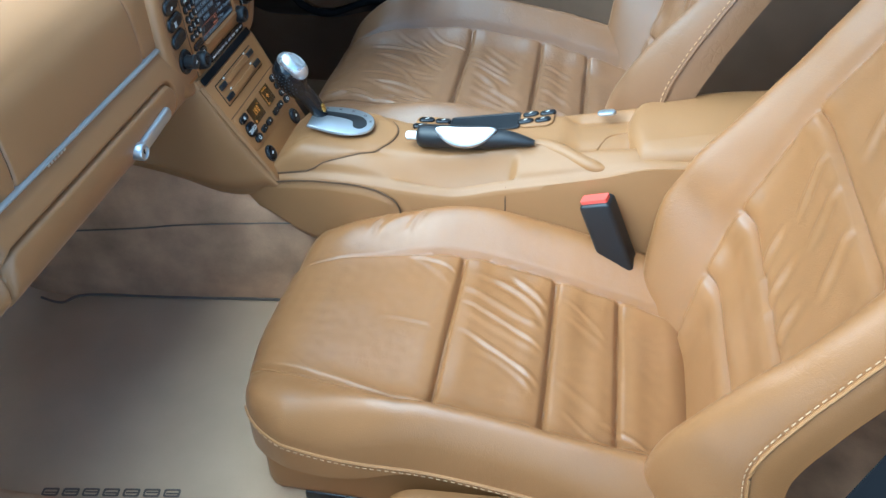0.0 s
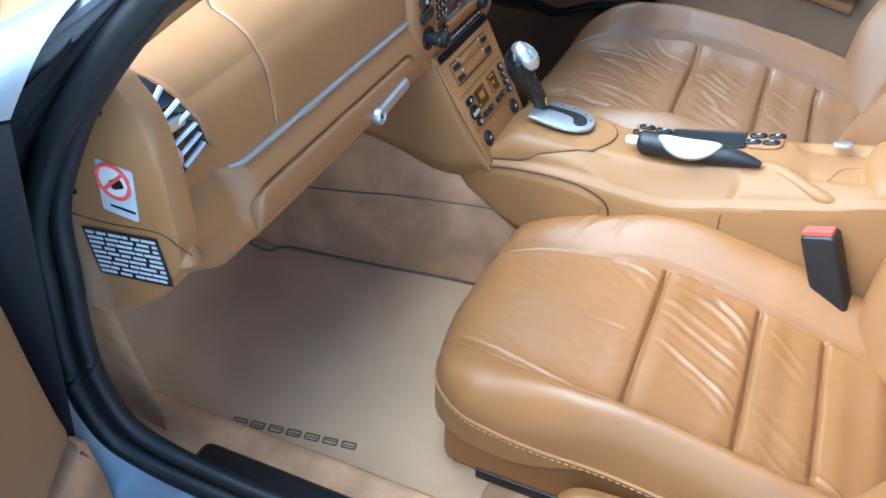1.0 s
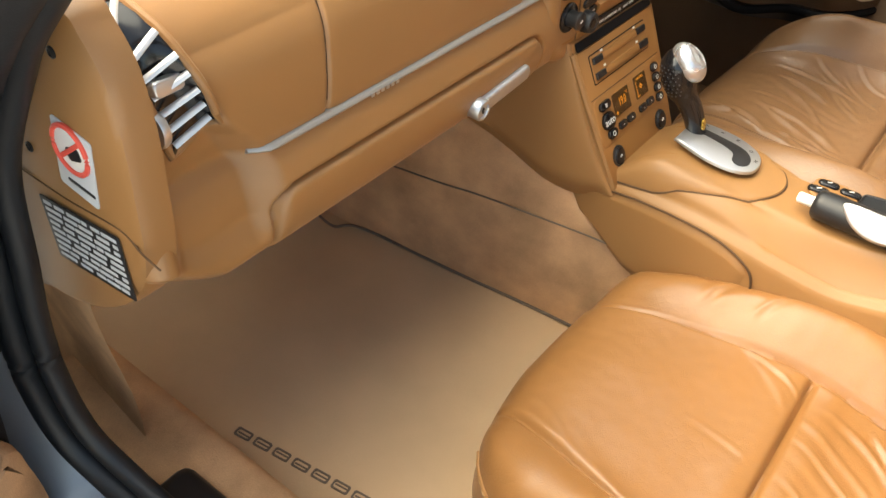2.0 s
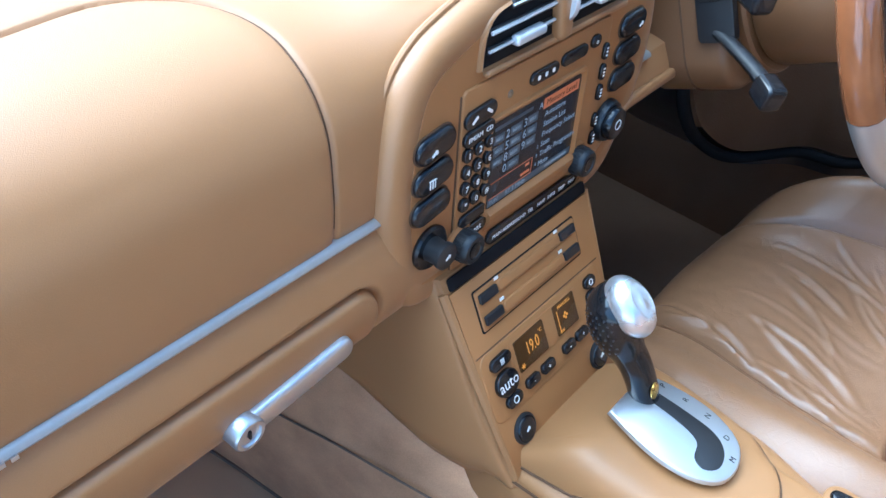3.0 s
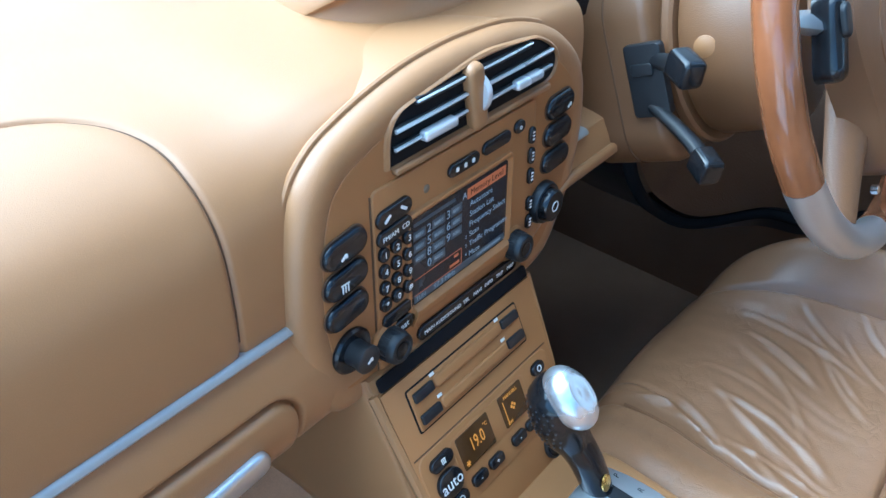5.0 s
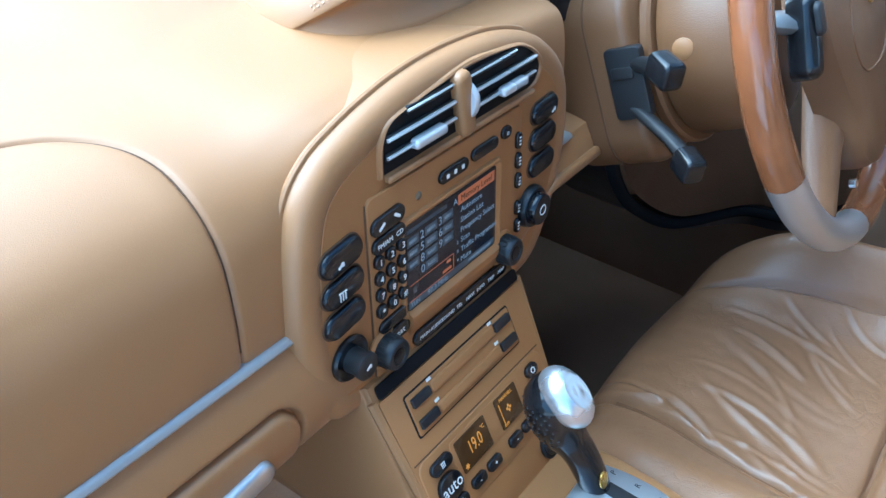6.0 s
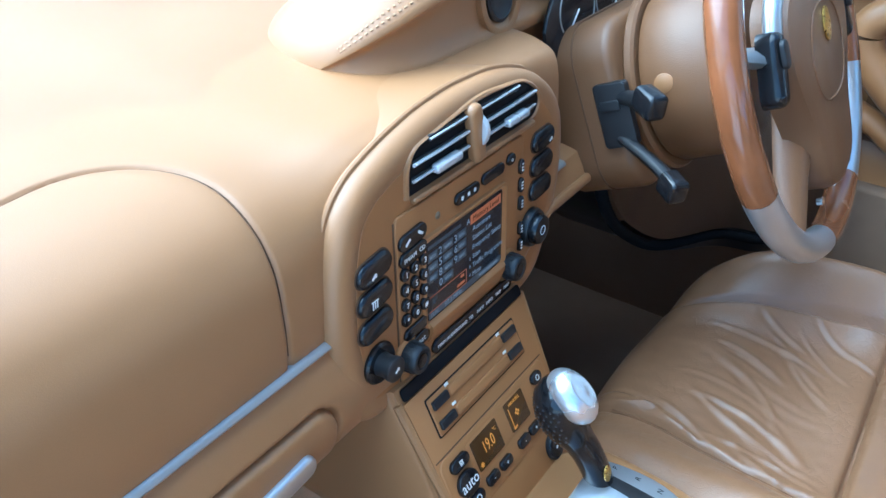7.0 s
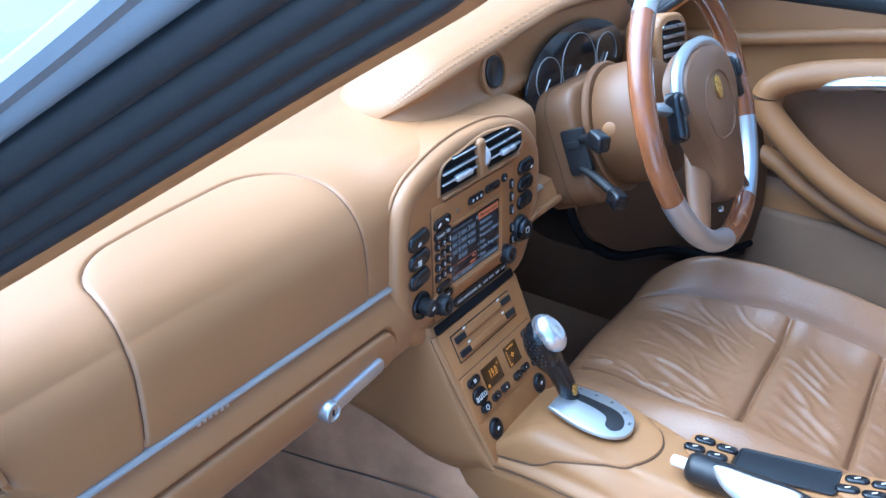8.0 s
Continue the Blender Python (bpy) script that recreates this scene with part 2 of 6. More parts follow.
def text_bm(body, size, M, depth=0.0002):
    """Built-in lettering laid on the plane of M, centred."""
    cu = bpy.data.curves.new("lettering", "FONT")
    cu.body, cu.size, cu.align_x, cu.align_y, cu.extrude, cu.resolution_u = body, size, "CENTER", "CENTER", depth, 2
    ob = bpy.data.objects.new("lettering", cu)
    scene.collection.objects.link(ob)
    bpy.context.view_layer.update()
    me = ob.to_mesh()
    bm = bmesh.new()
    bm.from_mesh(me)
    ob.to_mesh_clear()
    bpy.data.objects.remove(ob)
    bpy.data.curves.remove(cu)
    bm.transform(M)
    return bm


def plane_at(o, v, u=(0, 1, 0)):
    """A face's frame: u across, v up the face, the third axis out of it."""
    u, v = Vector(u).normalized(), Vector(v).normalized()
    w = u.cross(v).normalized()
    v = w.cross(u)
    m = Matrix((u, v, w)).transposed().to_4x4()
    m.translation = o
    return m


def poly_slab(M, pts, d, bev=0.001, base=0.0, bm=None):
    """A plate with a free outline, drawn in towards its middle at the rim."""
    cx = sum(p[0] for p in pts) / len(pts)
    cy = sum(p[1] for p in pts) / len(pts)
    rings = []
    for k, z in ((0, base), (0, d - bev), (bev * 0.3, d - bev * 0.3), (bev, d)):
        r = []
        for px, py in pts:
            l = math.hypot(px - cx, py - cy)
            q = 1 - k / max(l, 1e-6)
            r.append(M @ Vector((cx + (px - cx) * q, cy + (py - cy) * q, z)))
        rings.append(r)
    return loft(rings, True, bm)


# ---- the car's shell, floor and ground ----
def box_bm(x0, x1, y0, y1, z0, z1, bev=0.0, bm=None):
    bm = bm or bmesh.new()
    r = bmesh.ops.create_cube(bm, size=1)
    for v in r["verts"]:
        v.co = Vector(((x0 + x1) / 2 + v.co.x * (x1 - x0), (y0 + y1) / 2 + v.co.y * (y1 - y0), (z0 + z1) / 2 + v.co.z * (z1 - z0)))
    if bev:
        es = {e for v in r["verts"] for e in v.link_edges}
        bmesh.ops.bevel(bm, geom=list(es), offset=bev, segments=3, affect="EDGES", profile=0.5)
    return bm


def build_shell():
    g = mesh_ob("ground", grid(lambda u, v: Vector((-80 + 160 * u, -80 + 160 * v, -0.24)), 8, 8), M_ASPHALT)
    tagged(g, "pale grey paving under the car", "ground", kind="structure")
    # floor pan with carpet: footwells rise forward
    def floor_p(u, v):
        x, y = -0.95 + 2.0 * u, -0.62 + 1.40 * v
        z = 0.010 + 0.42 * sm(-0.66, -0.95, x) ** 1.2
        return Vector((x, y, z))
    w = mesh_ob("wall_far", box_bm(-5, 6, 1.75, 1.95, -0.24, 2.7), M_WALL, smooth=False)
    tagged(w, "plain grey rendered wall beside the car", "wall", kind="structure")
    f = tagged(mesh_ob("floor", grid(floor_p, 40, 30), M_CARPET), "tan carpeted footwell floor of the car", "floor", kind="structure")
    # tunnel under the console
    def tun_w(x):
        return lerp_rows([(-0.95, 0.17), (-0.58, 0.122), (-0.42, 0.104), (-0.24, 0.080), (-0.10, 0.072), (1.0, 0.072)], x)[0]
    def tun_p(x, side, q):
        """A point of the tunnel's skin: q runs from the floor to the ridge."""
        w, h = tun_w(x), 0.195 + 0.14 * sm(-0.17, -0.45, x)
        prof = ((0.0, 1.0, 0.0), (0.25, 1.03, 0.3), (0.5, 1.0, 0.58), (0.75, 0.88, 0.86), (0.9, 0.55, 0.98), (1.0, 0.0, 1.0))
        a, b = lerp_rows(prof, q)
        lump = 0.0016 * noise.noise(Vector((x * 14, q * 5, side * 3.0))) + 0.0008 * noise.noise(Vector((x * 45, q * 18, side)))
        return Vector((x, 0.006 + side * (w * a + lump), h * b + lump))
    def tunnel(u, v):
        return tun_p(-0.95 + 1.9 * u, -1 if v < 0.5 else 1, 1 - abs(2 * v - 1))
    t = tagged(mesh_ob("tunnel", grid(tunnel, 150, 48), M_CARPET), "brown carpet over the centre tunnel, brushed in patches", "tunnel carpet", kind="structure")
    part("carpet_seam", tube(spline([(-0.62, -0.1255, 0.148), (-0.53, -0.1135, 0.154), (-0.455, -0.1055, 0.161), (-0.40, -0.0985, 0.168), (-0.33, -0.0900, 0.173), (-0.24, -0.0765, 0.176), (-0.15, -0.069, 0.178)], 6), 0.0012, 6), M_DARKTHREAD, t)
    part("edge_cord", tube(spline([(-0.64, -0.150, 0.030), (-0.605, -0.150, 0.024), (-0.575, -0.120, 0.019), (-0.42, -0.100, 0.018), (-0.24, -0.0765, 0.018), (-0.05, -0.070, 0.018)], 6), 0.0022, 6), M_DARKTHREAD, t, "dark bound carpet edge")
    # shell: roof, pillars, far side, rear
    shell = thing("car_body", "grey metallic car shell with black door seals", "car body", kind="structure")
    def roof(u, v):
        c = 1 - (2 * v - 1) ** 2
        x, y = 0.24 - 0.20 * c + (0.95 + 0.15 * c) * u, -0.455 + 0.922 * v
        return Vector((x, y, 1.00 + 0.05 * c - 0.08 * (u - 0.35) ** 2))
    part("roof", grid(roof, 16, 16), M_HEAD, shell, "light headlining under the roof")
    part("roof_skin", grid(lambda u, v: roof(u, v) + Vector((0, 0, 0.03)), 16, 16), M_PAINT, shell)
    part("rear_wall", grid(lambda u, v: Vector((1.0 + 0.12 * v, -0.62 + 1.3 * u, 0.0 + 0.66 * v)), 6, 6), M_DARKC, shell, "dark carpeted rear wall")
    rw = part("rear_window", grid(lambda u, v: Vector((1.12 + 0.06 * v, -0.60 + 1.2 * u, 0.66 + 0.34 * v)), 6, 6), M_GLASS, shell, "clear rear window")
    rw.visible_shadow = False
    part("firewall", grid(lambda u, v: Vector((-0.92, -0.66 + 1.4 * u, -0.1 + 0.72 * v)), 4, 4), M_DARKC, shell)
    guides = [spline(g, 8) for g in (
        ((-0.400, -0.655, 0.602), (-0.283, -0.599, 0.691), (-0.228, -0.567, 0.732), (-0.179, -0.539, 0.770), (-0.134, -0.512, 0.804), (-0.093, -0.489, 0.835), (-0.055, -0.467, 0.863), (-0.021, -0.447, 0.890), (0.100, -0.430, 0.955), (0.300, -0.430, 1.000), (0.700, -0.430, 1.010), (1.200, -0.430, 0.930)),
        ((-0.430, -0.662, 0.572), (-0.301, -0.622, 0.690), (-0.233, -0.594, 0.738), (-0.175, -0.571, 0.779), (-0.126, -0.552, 0.814), (-0.083, -0.534, 0.845), (-0.045, -0.519, 0.871), (-0.012, -0.506, 0.895), (0.100, -0.465, 0.955), (0.300, -0.450, 1.005), (0.700, -0.450, 1.020), (1.200, -0.450, 0.940)),
        ((-0.455, -0.678, 0.575), (-0.275, -0.656, 0.737), (-0.213, -0.631, 0.782), (-0.160, -0.611, 0.820), (-0.116, -0.593, 0.852), (-0.078, -0.578, 0.879), (-0.045, -0.565, 0.903), (-0.017, -0.553, 0.924), (0.100, -0.510, 0.980), (0.300, -0.490, 1.025), (0.700, -0.490, 1.040), (1.200, -0.490, 0.960)),
        ((-0.475, -0.692, 0.600), (-0.262, -0.668, 0.747), (-0.202, -0.644, 0.794), (-0.153, -0.625, 0.833), (-0.112, -0.608, 0.865), (-0.077, -0.594, 0.893), (-0.047, -0.582, 0.916), (-0.021, -0.572, 0.937), (0.100, -0.530, 0.998), (0.300, -0.510, 1.045), (0.700, -0.510, 1.060), (1.200, -0.510, 0.980)))]
    for side in (1, -1):
        def gp(k, i):
            q = guides[k][i]
            return q if side == 1 else Vector((q.x, 0.012 - q.y, q.z))
        ng = len(guides[0])
        def strip_bm(a, b, bulge):
            def at(u, v):
                i = int(round(u * (ng - 1)))
                return gp(a, i).lerp(gp(b, i), v) + Vector((0.55 * bulge, -0.2 * side * bulge, -0.80 * bulge)) * math.sin(math.pi * v)
            return grid(at, ng - 1, 8)
        part("pillar_cover", strip_bm(0, 1, 0.007), M_TRIM, shell, "tan pillar cover")
        part("pillar_flange", strip_bm(1, 2, -0.004), M_RUBBER, shell, "black rubber flange")
        for k, (v, r) in enumerate(((0.06, 0.0075), (0.34, 0.0095), (0.62, 0.0100), (0.90, 0.0085))):
            part("pillar_seal", tube([gp(1, i).lerp(gp(2, i), v) + Vector((0.001, 0, -0.002)) for i in range(ng)], r, 10), M_RUBBER, shell, "black rubber seal")
        part("pillar_skin", strip_bm(2, 3, 0.006), M_PAINT, shell, "grey painted pillar")
        part("pillar_gutter", tube([gp(3, i) for i in range(ng)], 0.0060, 8), M_PAINT, shell, "grey painted gutter edge")
    def screen_p(u, v):
        c = 2 * u - 1
        b = Vector((-0.87 + 0.37 * c * c, 0.006 + 0.665 * c, 0.612 - 0.037 * c * c))
        t = Vector((0.03 + 0.07 * c * c, 0.006 + 0.478 * c, 1.045 - 0.06 * c * c))
        return b.lerp(t, v) + Vector((0, 0, 0.03 * math.sin(math.pi * v) * (1 - c * c)))
    ws = part("windscreen", grid(screen_p, 20, 10), M_GLASS, shell, "clear windscreen")
    ws.visible_shadow = False
    # rear flank on the passenger side, behind the door opening, and the rear quarter
    part("rear_flank", grid(lambda u, v: Vector((0.62 + 0.6 * u, -0.64, 0.05 + 0.60 * v)), 6, 6), M_TRIM, shell)
    part("rear_flank", grid(lambda u, v: Vector((0.85 + 0.5 * u, 0.69, 0.05 + 0.60 * v)), 6, 6), M_TRIM, shell)
    # front wing and bonnet ahead of the windscreen
    def bonnet(u, v):
        c = (2 * v - 1)
        x, y = -0.90 + 0.42 * c * c - 1.1 * u, -0.86 + 1.76 * v
        return Vector((x, y, 0.585 - 0.20 * u ** 1.6 + 0.05 * c * c - 0.35 * max(0, abs(c) - 0.86) ** 1.2))
    part("bonnet", grid(bonnet, 16, 24), M_PAINT, shell, "grey metallic bonnet")
    def corner(u, v):
        a = Vector((-0.56, -0.620, 0.600)).lerp(Vector((-0.300, -0.655, 0.735)), u)
        b = Vector((-0.62, -0.800, 0.560)).lerp(Vector((-0.385, -0.715, 0.620)), u)
        return a.lerp(b, v) + Vector((0.006, -0.010, 0.016)) * math.sin(math.pi * v)
    part("pillar_foot", grid(corner, 16, 12), M_PAINT, shell, "grey painted foot of the pillar")
    part("shut_face", grid(lambda u, v: Vector((-0.62, -0.800, 0.556)).lerp(Vector((-0.387, -0.715, 0.616)), u).lerp(Vector((-0.62 + 0.13 * u, -0.80 + 0.09 * u, 0.0)), v), 10, 10), M_RUBBER, shell, "black shut face of the wing")
    # hinge pillar and sill round the door opening
    pts = spline([(-0.175, -0.610, 0.805), (-0.265, -0.645, 0.722), (-0.352, -0.655, 0.628), (-0.400, -0.653, 0.566), (-0.444, -0.655, 0.480), (-0.458, -0.655, 0.39), (-0.468, -0.655, 0.32), (-0.469, -0.654, 0.245), (-0.450, -0.650, 0.178), (-0.408, -0.642, 0.141), (-0.34, -0.636, 0.122), (-0.22, -0.632, 0.112), (0.2, -0.632, 0.108), (0.55, -0.632, 0.11)], 8)
    part("door_seal", tube([p + Vector((0.004, 0, 0.004)) for p in pts], 0.0105, 10), M_RUBBER, shell, "black rubber door seal")
    part("door_seal", tube([p + Vector((-0.018, -0.012, -0.012)) for p in pts], 0.013, 10), M_RUBBER, shell, "black rubber door seal")
    post = spline([(0.36, -0.645, 0.108), (0.43, -0.645, 0.20), (0.49, -0.645, 0.36), (0.55, -0.640, 0.60), (0.60, -0.60, 0.95)], 8)
    part("rear_seal", tube(post, 0.016, 10), M_RUBBER, shell, "black rubber door seal")
    part("rear_pillar", loft([[p + Vector((0.012, -0.010, 0)), p + Vector((0.20, -0.010, 0)), p + Vector((0.20, 0.014, 0)), p + Vector((0.012, 0.014, 0))] for p in post]), M_RUBBER, shell, "black lock pillar", smooth=False)
    def jamb(u, v):
        p = pts[min(int(u * (len(pts) - 1)), len(pts) - 1)]
        out = Vector((-0.03 - 0.055 * sm(0.9, 0.2, u), -0.01 - 0.095 * v, -0.02 - 0.05 * sm(0.4, 0.9, u)))
        return p + Vector((out.x * (0.4 + v), out.y, out.z * (0.4 + v)))
    part("seal_flange", grid(lambda u, v: jamb(u * 0.52, v * (0.15 + 0.70 * sm(0.22, 0.46, u))), 70, 6), M_RUBBER, shell, "black rubber flange")
    part("door_jamb", grid(lambda u, v: jamb(0.50 + 0.50 * u, v), 60, 6), M_PAINT, shell, "grey painted door jamb")
    part("outer_sill", box_bm(-0.40, 0.70, -0.80, -0.655, -0.12, 0.085, 0.012), M_PAINT, shell)
    part("front_wing", grid(lambda u, v: Vector((-0.50 - 1.4 * u, -0.80 - 0.05 * math.sin(math.pi * v), -0.12 + 0.68 * v - 0.1 * u * v)), 10, 10), M_PAINT, shell, "grey metallic front wing")
    # inner sill: carpet and black scuff plate
    part("inner_sill", box_bm(-0.62, 0.6, -0.632, -0.53, -0.02, 0.095, 0.02), M_CARPET, shell, "tan carpeted inner sill")
    part("scuff_plate", box_bm(-0.400, 0.5, -0.650, -0.585, 0.085, 0.112, 0.013), M_BLACK, shell, "black plastic scuff plate")
    part("kick_panel", grid(lambda u, v: Vector((-0.46 - 0.42 * u, -0.60 + 0.05 * u + 0.012 * math.sin(6 * v), 0.0 + 0.42 * v)), 10, 10), M_CARPET, shell, "carpeted kick panel")
    # open door beyond the hinge pillar
    door = thing("open_door", "open passenger door with tan leather inner panel", "door", (-0.6, -1.0, 0.3))
    D = plane_at((-0.43, -0.74, 0), (0, 0, 1), (-0.375, 0.927, 0))
    edge = spline([(0.002, 0.377, 0), (-0.004, 0.445, 0), (-0.017, 0.506, 0), (-0.044, 0.546, 0), (-0.12, 0.585, 0), (-0.30, 0.60, 0), (-0.90, 0.60, 0), (-0.93, 0.30, 0), (-0.90, 0.23, 0), (-0.30, 0.20, 0), (-0.067, 0.232, 0), (0.0, 0.248, 0), (0.016, 0.252, 0), (0.010, 0.298, 0)], 6, closed=True)
    part("inner_panel", poly_slab(D, [(p.x, p.y) for p in edge], 0.002, 0.016, -0.05), M_LEATHER, door, "tan leather inner panel")
    low = spline([(0.020, 0.236, 0), (-0.07, 0.226, 0), (-0.90, 0.22, 0), (-0.90, -0.04, 0), (-0.06, -0.04, 0), (0.035, 0.02, 0), (0.046, 0.110, 0), (0.038, 0.195, 0)], 6, closed=True)
    part("carpet_pad", poly_slab(D, [(p.x, p.y) for p in low], 0.006, 0.014, -0.05), M_CARPET, door, "carpeted lower panel")
    part("outer_skin", poly_slab(D @ pose(0, 0, -0.12), [(-0.02, -0.10), (-0.02, 0.55), (-0.12, 0.66), (-0.98, 0.66), (-1.0, 0.1), (-0.96, -0.10)], 0.03, 0.02), M_PAINT, door, "grey metallic outer skin")
    part("door_edge", poly_slab(D @ pose(0, 0, -0.09), [(0.006, -0.05), (0.012, 0.34), (-0.004, 0.48), (-0.06, 0.585), (-0.96, 0.605), (-0.96, -0.06)], 0.044, 0.006), M_RUBBER, door, "black sealed door edge")


build_shell()

# ---- dashboard ----
PROF = [(-0.86, 0.600), (-0.74, 0.606), (-0.62, 0.608), (-0.52, 0.607), (-0.45, 0.602), (-0.405, 0.594), (-0.371, 0.578), (-0.351, 0.552), (-0.343, 0.515), (-0.341, 0.490), (-0.341, 0.478),
        (-0.333, 0.463), (-0.326, 0.441), (-0.325, 0.415), (-0.335, 0.392), (-0.358, 0.377), (-0.42, 0.378), (-0.55, 0.41), (-0.86, 0.44)]
PROF2 = [(-0.86, 0.604), (-0.74, 0.611), (-0.62, 0.612), (-0.52, 0.611), (-0.45, 0.608), (-0.40, 0.605), (-0.368, 0.602), (-0.350, 0.592), (-0.343, 0.550)] + PROF[9:]
PL = spline([(x, z, 0) for x, z in PROF], 12)
PL2 = spline([(x, z, 0) for x, z in PROF2], 12)
ACC = [0.0]
for a_, b_ in zip(PL, PL[1:]):
    ACC.append(ACC[-1] + (b_ - a_).length)


def prof_at(s, b=0.0):
    """The dash's outline at arc length s, with its outward normal; b: how far it swells towards the stack."""
    s = min(max(s, 0), ACC[-1])
    lo, hi = 0, len(ACC) - 1
    while hi - lo > 1:
        mid = (lo + hi) // 2
        if ACC[mid] <= s:
            lo = mid
        else:
            hi = mid
    t = (s - ACC[lo]) / max(ACC[hi] - ACC[lo], 1e-9)
    p = PL[lo].lerp(PL[hi], t).lerp(PL2[lo].lerp(PL2[hi], t), b)
    d = (PL[min(hi + 1, len(PL) - 1)] - PL[max(lo - 1, 0)]).normalized()
    return p.x, p.y, -d.y, d.x


def s_of_z(z, k0=36):
    for i in range(k0, len(PL) - 1):
        if PL[i].y >= z > PL[i + 1].y:
            return ACC[i] + (ACC[i + 1] - ACC[i]) * (PL[i].y - z) / max(PL[i].y - PL[i + 1].y, 1e-9)
    return ACC[-1]


S_STRIP = s_of_z(0.478)
S_TOP = ACC[min(range(len(PL)), key=lambda i: abs(PL[i].x + 0.470))]


def rbox(p, q, w, h, r):
    """Signed distance to a rounded rectangle of half sizes w, h."""
    dx, dy = abs(p) - w + r, abs(q) - h + r
    return math.hypot(max(dx, 0), max(dy, 0)) + min(max(dx, dy), 0) - r


def lid_d(y, s):
    """Distance to the airbag lid's edge, along the skin."""
    q = (s - S_TOP) / (S_STRIP - S_TOP)
    r = 0.085 if y > -0.30 else 0.045
    wob = 1 - min(max(q, 0), 1)
    return rbox(y + 0.307 - 0.012 * wob, s - (S_TOP + S_STRIP + 0.2) / 2, 0.1400 - 0.006 * wob, (S_STRIP - S_TOP + 0.2) / 2, r)


def glove_d(y, z):
    r = 0.022
    return rbox(y + 0.3285, z - 0.345, 0.1875, 0.100, r)


def swell(y):
    """How far the dash has risen to the arch's outline at y."""
    q = y if y < 0.03 else 0.06 - (y - 0.05)
    return 1 / (1 + math.exp(-(q + 0.110) / 0.017))


def dash_skin(y, s):
    x, z, nx, nz = prof_at(s, swell(y))
    h = 0.0
    if s < S_STRIP + 0.002:
        d = lid_d(y, s)
        h += -0.0026 * bump1(d, 0, 0.0016) - 0.0004 * bump1(d, 0.001, 0.0055) + 0.0006 * sm(0.003, -0.016, d)
    else:
        d = glove_d(y, z)
        h += -0.0060 * bump1(d, 0, 0.0021) + 0.0016 * sm(0.003, -0.007, d)
    # the end is rounded off; beside it a channel runs down, with the side vent at its top
    yo = y - 0.027 * sm(-0.42, -0.50, y)
    zo = z + 0.028 * sm(0.50, 0.58, z)
    end = min(max(0.0, (-0.643 - yo) / 0.017), 1)
    back = 0.020 * (1 - math.sqrt(1 - end ** 2))
    yy = yo + 0.036 * min(max((zo - 0.50) / 0.11, 0), 1)
    cs = 0.032 * sm(0.46, 0.52, zo)
    ch = sm(-0.530 - cs, -0.562 - 0.7 * cs, yy) * sm(-0.642, -0.620, yy) * sm(0.392, 0.43, z) * (0.018 + 0.014 * sm(0.50, 0.60, zo))
    ridge = 0.006 * sm(-0.612, -0.636, yy) * sm(0.50, 0.60, zo) * sm(0.66, 0.62, zo)
    low = 0.0
    if z < 0.445:
        z += sm(-0.58, -0.655, yo) * (0.032 * sm(-0.42, -0.345, x) - 0.08 * max(0, (-0.42 - x) / 0.4) ** 0.8) * sm(0.445, 0.385, z)
    x2 = x + nx * h - back - ch + ridge - low
    z2 = z + nz * h
    # behind the instruments the upper face steps back; below the column it hangs lower
    x2 -= 0.10 * sm(0.193, 0.207, y) * sm(0.478, 0.492, z) * sm(0.62, 0.59, z)
    z2 += 0.062 * sm(0.10, 0.17, y) * sm(0.455, 0.39, z)
    z2 -= 0.008 * sm(-0.30, -0.63, y) * sm(0.54, 0.60, z)
    # the front edge follows the curved foot of the windscreen
    if x2 < -0.36:
        c = (y - 0.02) / 0.68
        x2 = -0.36 + (x2 + 0.36) * (0.50 - 0.36 * c * c) / 0.50
    return Vector((x2, y, z2))


